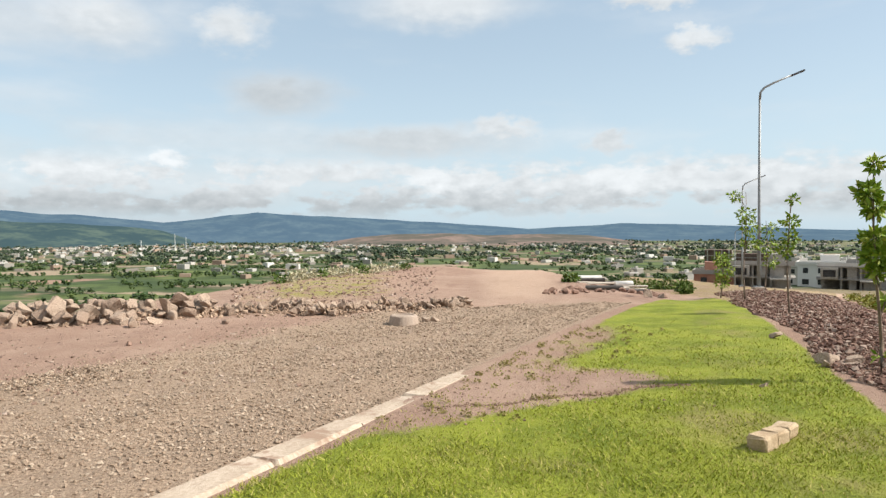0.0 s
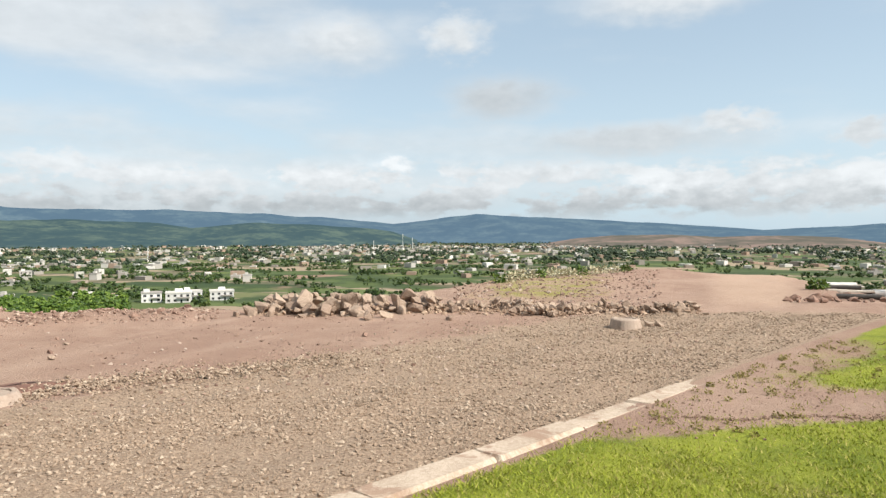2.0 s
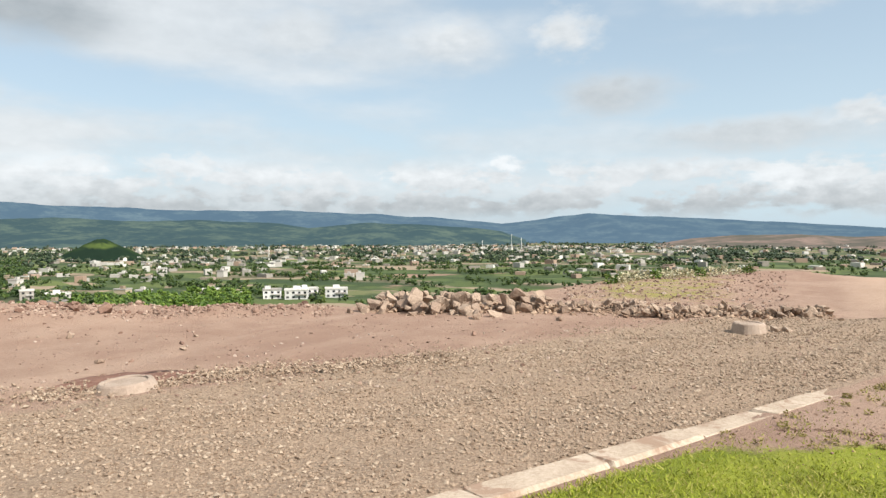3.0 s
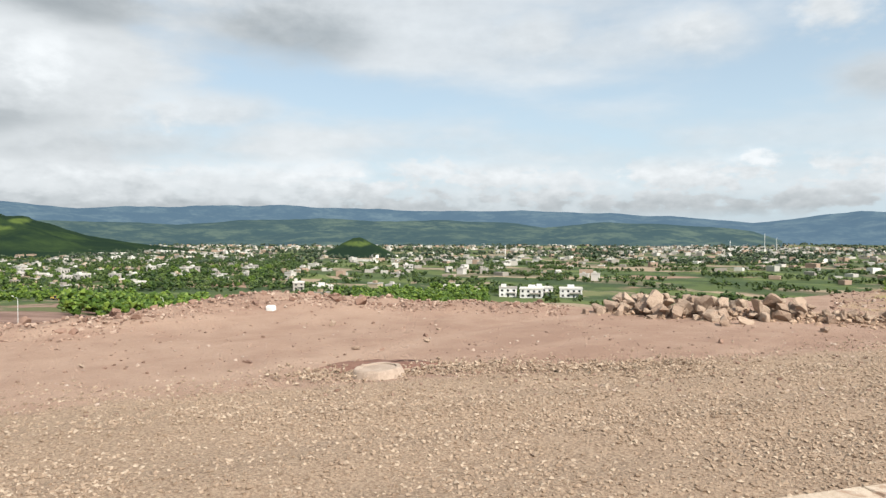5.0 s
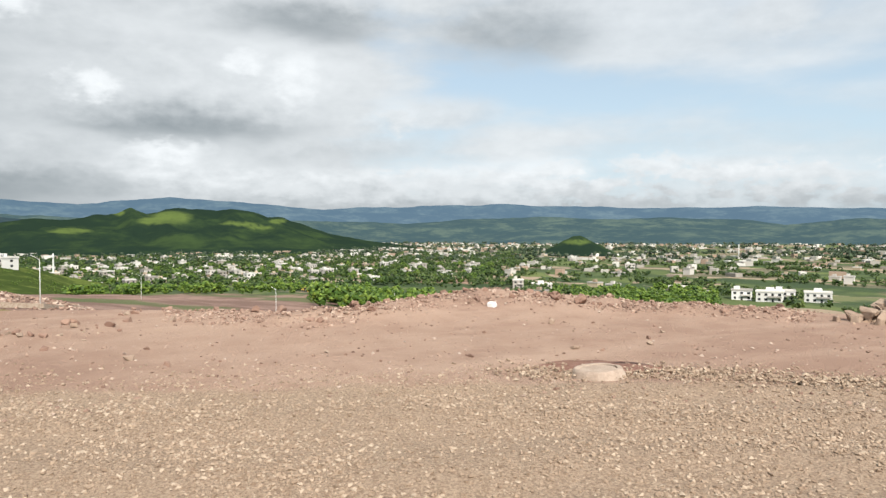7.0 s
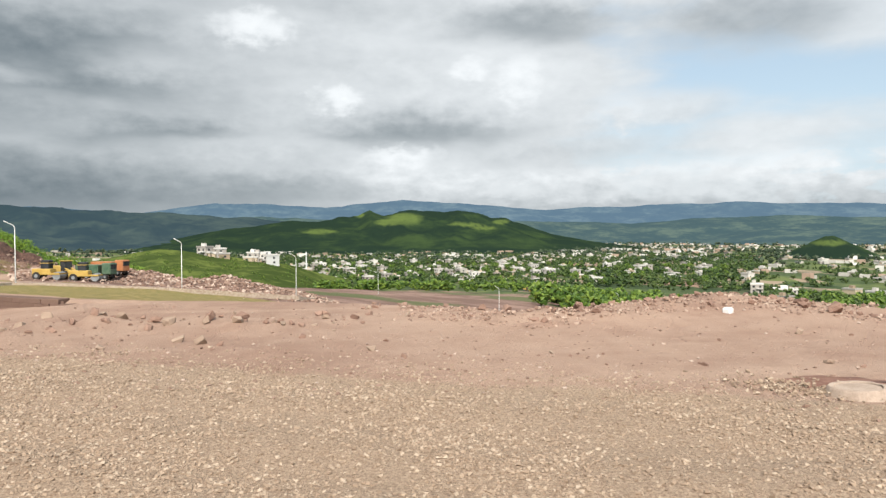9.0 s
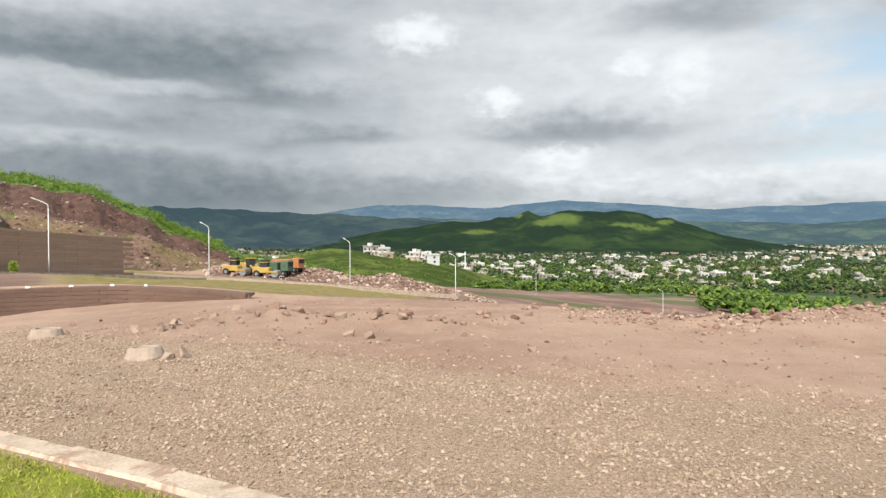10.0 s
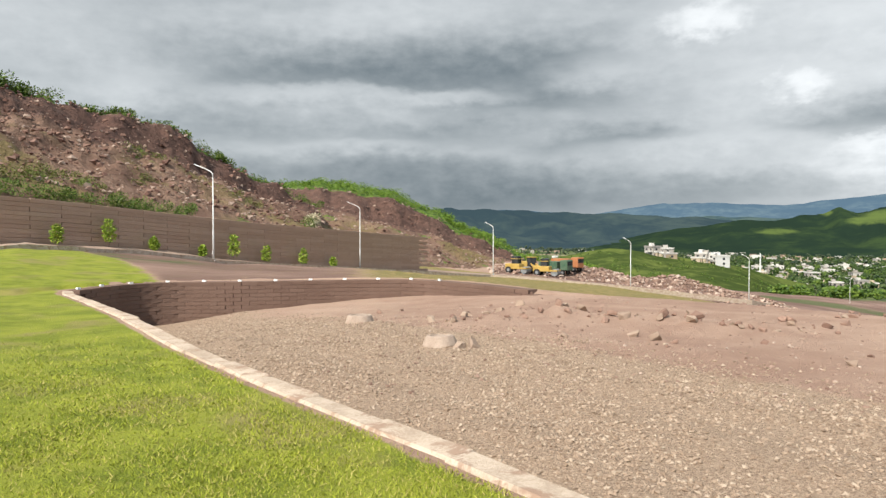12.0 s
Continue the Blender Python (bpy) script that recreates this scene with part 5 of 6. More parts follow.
rs = np.random.RandomState(71)
pick = CREST_A[rs.choice(len(CREST_A), 230)] + rs.normal(0, 0.8, (230, 3)) * (1, 1, 0.25)
shrubs("crest_scrub", "dark green scrub along the top of the cut hillside", pick, 0.5 + 0.9 * rs.rand(230), M_SCRUB, 72, 150, 0.30)
inb = (FACE_B[:, 50:66].reshape(-1, 3))
pick = inb[rs.choice(len(inb), 420)] + rs.normal(0, 0.6, (420, 3)) * (1, 1, 0.2)
shrubs("bank_scrub", "bright green scrub covering the far bank", pick, 0.6 + 1.0 * rs.rand(420), leaf_material("bright scrub", (0.06, 0.125, 0.012), (0.17, 0.26, 0.03)), 73, 130, 0.34)
wall_top = polyline(upper_line[::-1], 0.9)
sel = [k for k in range(len(wall_top)) if rs.rand() < (0.9 if k > len(wall_top) * 0.42 else 0.35 if 0.14 < k / len(wall_top) < 0.30 else 0.05)]
pl = []
for k in sel:
    p, turn = wall_top[k]
    out = Vector((p.x, p.y, 0)).normalized()
    u = k / len(wall_top)
    zt = np.interp(u, (0, 0.17, 0.36, 0.56, 0.75, 1), (1.4, 2.1, 2.9, 4.1, 4.9, 5.5))
    for j in range(2):
        pl.append((p.x + out.x * (1.0 + 2.5 * rs.rand()), p.y + out.y * (1.0 + 2.5 * rs.rand()), zt + 0.3 + 0.5 * rs.rand()))
shrubs("wall_scrub", "green scrub growing above the retaining wall", pl, 0.45 + 0.5 * rs.rand(len(pl)), M_SCRUB, 74, 200, 0.17)
tuft = FACE_A[:, 6:40][GREEN_A[:, 6:40] > 0.3]
tuft = tuft[rs.choice(len(tuft), 200)]
shrubs("slope_tufts", "olive tufts scattered on the hillside", tuft + (0, 0, 0.2), 0.3 + 0.4 * rs.rand(200), leaf_material("olive tufts", (0.08, 0.10, 0.02), (0.18, 0.18, 0.05)), 75, 60, 0.18)
pale = empty("pale_bush", *seen12(-15.0, 80), 3.2)
tagged(pale, "round pale dry bush on top of the stone wall", "bush")
v, f = leaf_cloud([(0, 0, 0), (0.5, 0.2, 0.3), (-0.3, 0.1, 0.5)], [0.9, 0.7, 0.6], [240, 160, 120], 0.3, 5)
ob = new("crown", mesh_np("crown", v, f, M_DRY))
ob.parent = pale
# pale shrubs and weeds on the mound beyond the rocks
for i in range(13):
    a, r = 13.5 - i * 0.85, 26 + i * 0.65 + rs.rand()
    x, y = map(float, at_az(a, r))
    b = tagged(empty("dry_shrub", x, y, ground_z(x, y)), "small pale dry shrub on the dirt mound", "shrub", "mound shrubs")
    v, f = leaf_cloud([(0, 0, 0.12), (0.1, 0, 0.18)], [0.27 + 0.10 * rs.rand(), 0.2], [90, 60], 0.13, 300 + i)
    ob = new("twigs", mesh_np("twigs", v, f, M_DRY if i % 4 else M_SCRUB))
    ob.parent = b
for i, (x, y, s) in enumerate(((8.2, 30.5, 0.5), (8.9, 29.7, 0.45), (8.6, 28.0, 0.4), (8.5, 26.4, 0.4), (8.8, 25.6, 0.38), (8.4, 24.2, 0.3), (4.6, 25.0, 0.3), (8.1, 23.0, 0.2), (9.6, 27.5, 0.4))):
    b = tagged(empty("bush", x, y, ground_z(x, y)), "low green bush on the slope beyond the lawn", "bush", "slope bushes")
    v, f = leaf_cloud([(0, 0, s * 0.5), (s * 0.6, 0.1, s * 0.4), (-s * 0.5, 0, s * 0.35)], [s * 0.7, s * 0.5, s * 0.5], [150, 90, 90], 0.12, 330 + i)
    ob = new("leaves", mesh_np("leaves", v, f, M_SCRUB))
    ob.parent = b
n = 260
y = rs.uniform(9, 24, n)
x = 7.2 + 0.40 * (y - 7.5) + rs.rand(n) * 1.5
shrubs("bank_weeds", "yellow-green weeds behind the rubble bank", np.stack([x, y, land(x, y) + 0.08], -1), 0.07 + 0.12 * rs.rand(n), leaf_material("yellow weeds", (0.14, 0.17, 0.02), (0.30, 0.27, 0.05)), 76, 26, 0.10)
n = 110
y = rs.uniform(6.2, 12.5, n)
x = np.interp(y, KERB[:, 1], KERB[:, 0]) + 0.25 + 1.6 * rs.rand(n) ** 1.5
shrubs("verge_weeds", "olive weeds in the bare verge beside the kerb", np.stack([x, y, land(x, y) + 0.015], -1), 0.025 + 0.06 * rs.rand(n) ** 2, leaf_material("olive weeds", (0.20, 0.17, 0.05), (0.34, 0.28, 0.10)), 77, 50, 0.028)


def build_lawn():
    """Grass blades where the camera stands near."""
    rng = np.random.RandomState(6)
    n = 290000
    a = np.where(rng.rand(n) < 0.5, rng.uniform(-37, 30, n), rng.uniform(92, 153, n))
    r = 3.4 + 10.5 * rng.rand(n) ** 1.35
    x, y = at_az(a, r)
    s = kerb_side(x, y)
    patch = np.exp(-(((x - 1.0) / 1.9) ** 2 + ((y - 7.7 - 0.25 * (x - 1)) / 1.0) ** 2) ** 2)
    verge = smooth_step(s, 1.9, 0.5) * smooth_step(y, 5.2, 6.5)
    ok = (s > 0.2) & (rng.rand(n) > np.maximum(patch * 0.97, verge * 0.9)) & (rng.rand(n) < 0.03 + smooth_step(r, 13.8, 5.5)) & (x < 4.5 + 0.31 * (y - 8) + 8 * (y < 5.5))
    ok &= rng.rand(n) < 0.35 + 0.65 * smooth_step(wave_noise(x, y, 1.7, 33), -0.5, 0.25)
    x, y, r = x[ok], y[ok], r[ok]
    n = len(x)
    z = land(x, y)
    h = (0.010 + 0.020 * rng.rand(n)) * (1 + 0.4 * wave_noise(x, y, 0.9, 34)) * (1 + 0.03 * r)
    w = 0.0026 + 0.0006 * r
    t = rng.uniform(0, math.tau, n)
    lean = rng.normal(0, 0.9, (n, 2)) * h[:, None]
    v = np.stack([np.stack([x - np.cos(t) * w, y - np.sin(t) * w, z - 0.005], -1), np.stack([x + np.cos(t) * w, y + np.sin(t) * w, z - 0.005], -1), np.stack([x + lean[:, 0], y + lean[:, 1], z + h], -1)], 1)
    tagged(new("lawn_grass", mesh_np("lawn_grass", v.reshape(-1, 3), np.arange(3 * n).reshape(-1, 3), M_GRASS)), "short yellow-green lawn grass", "grass", kind="stuff")


build_lawn()


# ---- builder's waste beyond the lawn ----
def debris():
    rng = random.Random(44)
    pale = material("weathered pale timber", varied((0.40, 0.34, 0.28), (0.62, 0.57, 0.50), 5.0, 0.6), 0.85)
    dark = material("dark pipe", mottled((0.05, 0.045, 0.04), (0.11, 0.10, 0.09), 4.0), 0.6)
    white = material("white pipe", mottled((0.55, 0.53, 0.50), (0.72, 0.70, 0.66), 4.0), 0.5)
    for x, y, length, turn in ((6.0, 30.6, 2.4, 8), (6.6, 30.9, 2.2, 4), (7.0, 30.2, 1.8, 12), (6.2, 28.9, 2.2, 2), (7.4, 27.6, 1.6, 25), (6.0, 24.4, 1.8, -14), (6.6, 23.8, 1.4, 30), (5.7, 22.9, 1.5, -4), (7.2, 25.6, 1.2, -20), (5.9, 26.2, 2.0, 6), (6.4, 25.4, 2.3, 3), (5.2, 25.0, 1.2, 20), (6.8, 24.8, 1.5, -4), (5.4, 23.6, 1.6, 9)):
        ob = part("plank", box(bmesh.new(), length * 0.62, 0.17, 0.05, bevel=0.006), pale)
        ob.matrix_basis = pose(x, y, ground_z(x, y) + rng.uniform(0.0, 0.12), rng.uniform(-4, 4), rng.uniform(-3, 3), turn)
        tagged(ob, "weathered pale plank dumped on the dirt", "plank", "dumped planks")
    for x, y, length, turn, r, mat, lab in ((5.9, 28.0, 1.5, 4, 0.17, white, "short white pipe lying on the dirt"), (6.9, 26.4, 1.0, 8, 0.15, white, "short white pipe lying on the dirt"),
                                            (5.5, 26.8, 2.2, -8, 0.10, dark, "dark plastic pipe lying among planks"), (6.6, 27.3, 2.6, 10, 0.11, dark, "dark plastic pipe lying among planks"), (4.9, 21.0, 1.6, -6, 0.09, dark, "dark plastic pipe lying among rubble"), (5.8, 21.6, 1.9, 5, 0.08, dark, "dark plastic pipe lying among rubble")):
        length, r = length * 0.7, r * 0.8
        bm = bmesh.new()
        inner = []
        for rad in (r, r * 0.86):
            for end in (-length / 2, length / 2):
                inner.append([bm.verts.new((end, math.cos(k * math.tau / 16) * rad, math.sin(k * math.tau / 16) * rad + r)) for k in range(16)])
        a, b, c, d = inner
        for k in range(16):
            j = (k + 1) % 16
            for q in ((a[k], a[j], b[j], b[k]), (c[k], d[k], d[j], c[j]), (a[k], c[k], c[j], a[j]), (b[k], b[j], d[j], d[k])):
                bm.faces.new(q)
        ob = part("pipe", bm, mat)
        ob.matrix_basis = pose(x, y, ground_z(x, y), 0, 0, turn)
        tagged(ob, lab, "pipe", "dumped pipes")
    for i in range(46):
        x, y = rng.uniform(3.0, 6.6), rng.gauss(20.4, 0.5)
        put_rock(REDS, "rock", x, y + 0.25 * (x - 4), 0.07 + 0.14 * rng.random() ** 2, "brown rock in a low heap of rubble", "rubble heap", rng)


debris()


# ---- buildings ----
M_PLASTER = material("pale plaster", varied((0.24, 0.21, 0.18), (0.68, 0.66, 0.62), 0.25, 0.9), 0.9)
M_CREAM = material("cream plaster", varied((0.25, 0.19, 0.13), (0.52, 0.43, 0.32), 0.25, 0.9), 0.9)
M_RAW = material("raw grey concrete", mottled((0.25, 0.232, 0.205), (0.40, 0.375, 0.34), 0.35, 3.0), 0.95)
M_ROOF = material("roof slab", varied((0.26, 0.24, 0.22), (0.66, 0.64, 0.61), 0.3, 0.9), 0.9)
M_OPENING = material("dark window glass", mottled((0.02, 0.022, 0.025), (0.05, 0.055, 0.06), 1.0), 0.15)
M_BROWN = material("brown cladding", mottled((0.085, 0.055, 0.045), (0.16, 0.11, 0.09), 0.3, 3.0), 0.9)


M_WHITE = material("white plaster", varied((0.55, 0.54, 0.52), (0.80, 0.79, 0.77), 0.25, 0.8), 0.85)


def house(w, d, floors, seed, mat=None, roof=None, detail=True, name="house"):
    """A flat-roofed house at the origin: walls, roof slab with parapet, stair room, windows, door, balcony."""
    rng = random.Random(seed)
    h = 3.2 * floors
    top = new(name)
    mat, roof = mat or M_PLASTER, roof or M_ROOF
    part("wall", box(bmesh.new(), w, d, h + 1.0, (0, 0, -1.0)), mat, top)
    bm = box(bmesh.new(), w + 0.7, d + 0.7, 0.22, (0, 0, h))
    for sx, sy, x, y in ((w + 0.7, 0.2, 0, d / 2 + 0.25), (w + 0.7, 0.2, 0, -d / 2 - 0.25), (0.2, d + 0.3, w / 2 + 0.25, 0), (0.2, d + 0.3, -w / 2 - 0.25, 0)):
        box(bm, sx, sy, 0.8, (x, y, h + 0.22))
    part("roof", bm, roof, top)
    sx = rng.uniform(-0.25, 0.25) * w
    part("stair_room", box(bmesh.new(), w * 0.3, d * 0.35, 2.6, (sx, 0.1 * d, h + 0.22)), mat, top)
    if not detail:
        return top
    wide = 1.5
    for side in (-1, 1):
        for fl in range(floors):
            count = max(2, int(w / 3.6))
            for k in range(count):
                x = (k + 0.5) / count * w - w / 2
                if fl == 0 and k == count // 2:
                    part("door", box(bmesh.new(), 1.3, 0.16, 2.3, (x, side * d / 2, 0.0)), M_OPENING, top, "dark doorway")
                else:
                    part("window", box(bmesh.new(), wide * rng.uniform(0.8, 1.3), 0.16, 1.5, (x, side * d / 2, fl * 3.2 + 0.95)), M_OPENING, top, "dark window")
        for fl in range(floors):
            part("window", box(bmesh.new(), 0.16, 1.6, 1.4, (side * w / 2, d * rng.uniform(-0.2, 0.2), fl * 3.2 + 1.0)), M_OPENING, top, "dark window")
    if floors > 1:
        part("balcony", box(bmesh.new(), w * 0.5, 1.5, 0.9, (w * 0.2, -d / 2 - 0.75, 3.1)), roof, top)
    return top


HOUSE_LABELS = ("pale plastered flat-roofed house in the valley", "white two-storey house with a flat roof", "cream house with a roof parapet in the valley town", "low flat-roofed village house among trees")
detailed = [house(w, d, f, 200 + i, m) for i, (w, d, f, m) in enumerate(((9, 7, 2, M_PLASTER), (13, 9, 1, M_PLASTER), (8, 8, 1, M_CREAM), (12, 9, 2, M_PLASTER), (16, 9, 1, M_PLASTER), (10, 9, 1, M_CREAM), (13, 10, 2, M_WHITE), (16, 10, 2, M_WHITE)))]
plain = [house(w, d, f, 230 + i, m, None, False) for i, (w, d, f, m) in enumerate(((9, 8, 2, M_PLASTER), (13, 9, 1, M_PLASTER), (8, 8, 1, M_CREAM), (11, 9, 1, M_PLASTER), (16, 8, 1, M_PLASTER), (10, 9, 1, M_CREAM)))]
unused = set(detailed + plain)
TOWN = []          # places already taken


def settle(x, y, kind, turn, label, group):
    """Stands a house on the land; the first of each kind is used up before it is copied."""
    z = ground_z(x, y)
    m = pose(x, y, z, 0, 0, turn)
    if kind in unused:
        unused.discard(kind)
        kind.matrix_basis = m
        ob = kind
    else:
        ob = copy_thing(kind, m)
    TOWN.append((x, y))
    return tagged(ob, label, "house", group)


def spread(rng, az0, az1, r0, r1, count, gap):
    """Random places in a sector, kept apart."""
    out = []
    for _ in range(count * 30):
        if len(out) >= count:
            break
        a, u = rng.uniform(az0, az1), rng.random()
        r = math.sqrt(r0 * r0 + (r1 * r1 - r0 * r0) * u)
        x, y = map(float, at_az(a, r))
        if all((x - p) ** 2 + (y - q) ** 2 > gap * gap for p, q in TOWN[-400:] + out):
            out.append((x, y))
    return out


def towns():
    rng = random.Random(88)
    for x, y, k, turn, lab in ((-338, 392, 6, 40, "white two-storey house below the plateau"), (-314, 390, 7, 35, "low white house below the plateau"), (-322, 414, 6, 42, "white three-storey house below the plateau"), (-300, 418, 7, 38, "white two-storey house below the plateau"),
                               (-677, 588, 3, 50, "cream hilltop house with terraces"), (-494, 309, 0, 60, "white house behind the plateau's rim"), (-478, 322, 4, 60, "low white house behind the plateau's rim"), (-408, 404, 4, 45, "low grey-white house among dark trees"), (-366, 385, 2, 40, "small cream house below the plateau")):
        settle(x, y, detailed[k], turn, lab, "valley houses")
    for az0, az1, r0, r1, count, gap in ((73, 94, 640, 980, 66, 18), (61, 73, 680, 1000, 20, 20), (94, 101, 800, 1050, 12, 20), (-34, -24, 240, 520, 20, 17)):
        for x, y in spread(rng, az0, az1, r0, r1, count, gap):
            settle(x, y, detailed[rng.randrange(6)], rng.choice((20, 24, 110, 114)) + rng.uniform(-6, 6), rng.choice(HOUSE_LABELS), "town houses")
    for az0, az1, r0, r1, count, gap in ((74, 93, 980, 1400, 70, 20), (60, 74, 1000, 1400, 28, 26), (8, 32, 1500, 2000, 26, 28), (32, 58, 900, 1500, 20, 40), (33, 60, 480, 900, 12, 40), (-34, -14, 520, 1200, 24, 26)):
        for x, y in spread(rng, az0, az1, r0, r1, count, gap):
            settle(x, y, plain[rng.randrange(6)], rng.choice((20, 24, 110, 114)) + rng.uniform(-6, 6), rng.choice(HOUSE_LABELS), "town houses")
    # the far spread of houses that cannot be told apart
    rs = np.random.RandomState(89)
    boxes = []
    for az0, az1, r0, r1, count in ((60, 96, 1300, 1900, 330), (58, 84, 1900, 3300, 360), (20, 60, 1100, 3000, 520), (5, 60, 700, 1300, 130), (-34, 5, 800, 1300, 60), (6, 33, 1700, 2500, 420), (-8, 20, 1300, 2600, 260), (-34, -8, 1200, 2400, 300), (97, 112, 900, 2300, 60)):
        a, r = rs.uniform(az0, az1, count), np.sqrt(rs.uniform(r0 * r0, r1 * r1, count))
        x, y = at_az(a, r)
        boxes.append(np.stack([x, y, land(x, y), rs.uniform(7, 17, count), rs.uniform(6, 11, count), rs.choice((3.2, 3.6, 4.0, 6.6), count)], -1))
    b = np.concatenate(boxes)
    cube = np.array([(sx, sy, sz) for sz in (0, 1) for sy in (-.5, .5) for sx in (-.5, .5)])
    faces = np.array([(0, 1, 5, 4), (1, 3, 7, 5), (3, 2, 6, 7), (2, 0, 4, 6), (4, 5, 7, 6)])
    t = rs.uniform(0, 3.14, len(b))
    v = cube[None] * b[:, None, 3:6]
    v = np.stack([v[..., 0] * np.cos(t)[:, None] - v[..., 1] * np.sin(t)[:, None], v[..., 0] * np.sin(t)[:, None] + v[..., 1] * np.cos(t)[:, None], v[..., 2]], -1) + b[:, None, :3]
    f = (faces[None] + 8 * np.arange(len(b))[:, None, None]).reshape(-1, 4)
    far = material("far houses", islands((0.22, 0.20, 0.17), (0.66, 0.64, 0.60), (0.34, 0.25, 0.19)), 0.95)
    tagged(new("far_houses", mesh_np("far_houses", v.reshape(-1, 3), f, far)), "pale houses scattered over the far valley", "houses", kind="stuff")
    return b[:, :2]


FAR_HOUSES = towns()
rng = random.Random(19)
for i in range(13):
    a = rng.uniform(96.0, 102.0)
    el = float(np.interp(a, *zip(*SPUR)))
    x, y = map(float, at_az(a, 505))
    ob = settle(x, y, detailed[rng.choice((0, 2, 2, 5, 5, 6))], rng.uniform(0, 90), "cream and white house on the green spur", "spur houses")
    ob.location.z = EYE + 512 * math.tan(radians(el)) - 1.6


def valley_trees(name, label, sectors, mat, seed, blobs, size, keep=lambda x, y: np.ones_like(x, dtype=bool)):
    """Woods and hedges: every tree a clump of small ragged pieces."""
    rs = np.random.RandomState(seed)
    centres, heights = [], []
    for az0, az1, r0, r1, count in sectors:
        a, r = rs.uniform(az0, az1, count), np.sqrt(rs.uniform(r0 * r0, r1 * r1, count))
        x, y = at_az(a, r)
        ok = keep(x, y)
        x, y = x[ok], y[ok]
        h = size * rs.uniform(0.5, 1.25, len(x))
        centres.append(np.stack([x, y, land(x, y)], -1))
        heights.append(h)
    c, h = np.concatenate(centres), np.concatenate(heights)
    n = len(c)
    d = rs.normal(size=(n, blobs, 3))
    d /= np.linalg.norm(d, axis=2)[..., None]
    p = c[:, None, :] + d * h[:, None, None] * np.array((0.48, 0.48, 0.40)) * rs.rand(n, blobs, 1) ** 0.4
    p[..., 2] += h[:, None] * 0.52
    s = (h[:, None] * rs.uniform(0.14, 0.32, (n, blobs)) * (9.0 / blobs) ** 0.33).ravel()
    return chips(name, label, "trees", p.reshape(-1, 3), s, mat, seed + 1, 0.85, 0.5)


M_WOOD = leaf_material("dark woods", (0.012, 0.028, 0.008), (0.045, 0.080, 0.016), (0.07, 0.105, 0.025))
M_ORCHARD = leaf_material("light green woods", (0.030, 0.065, 0.010), (0.095, 0.155, 0.022), (0.13, 0.19, 0.03))
thick = lambda scale, seed, cut: (lambda x, y: wave_noise(x, y, scale, seed, 4) > cut)
valley_trees("near_woods", "dense green scrub and trees below the plateau", ((57, 75, 240, 430, 330), (42.5, 57, 300, 560, 330), (88, 96, 420, 520, 30), (70, 92, 430, 600, 130), (60, 96, 620, 1000, 260)), M_ORCHARD, 91, 46, 7.0, thick(130, 3, -0.25))
valley_trees("dark_woods", "dark green trees between the valley houses", ((36, 62, 430, 1100, 3600), (60, 102, 560, 1300, 4600), (5, 36, 420, 1300, 4200), (-34, 5, 400, 1300, 3000), (98, 114, 440, 900, 700)), leaf_material("mid woods", (0.020, 0.040, 0.012), (0.055, 0.090, 0.022), (0.08, 0.115, 0.03)), 93, 10, 5.2, thick(130, 5, 0.20))
valley_trees("town_woods", "dark trees standing between the houses of the town", ((58, 101, 580, 1500, 7000),), M_WOOD, 101, 9, 6.0, thick(95, 8, -0.12))
# distance haze is mixed into these leaf tones: paler and bluer than the nearer woods
valley_trees("far_woods", "dark tree belts across the far valley", ((-35, 112, 1100, 2000, 8000), (-35, 112, 2000, 3400, 8000)), leaf_material("hazy woods", (0.022, 0.038, 0.022), (0.055, 0.080, 0.040)), 95, 5, 9.0, thick(380, 7, 0.10))


rs = np.random.RandomState(97)
a, r = rs.uniform(93, 112, 420), rs.uniform(235, 515, 420)
x, y = at_az(a, r)
crest = EYE + 520 * np.tan(np.radians(np.interp(a, *zip(*SPUR))))
z = -26 + (crest + 26) * ((r - 205) / 315) ** 1.25
ok = (wave_noise(x, y, 50, 12, 3) > -0.1) & (z > land(x, y))
shrubs("spur_scrub", "bushes dotted over the green spur", np.stack([x, y, z + 0.3], -1)[ok], (0.7 + 1.3 * rs.rand(420))[ok], M_ORCHARD, 98, 60, 0.7)


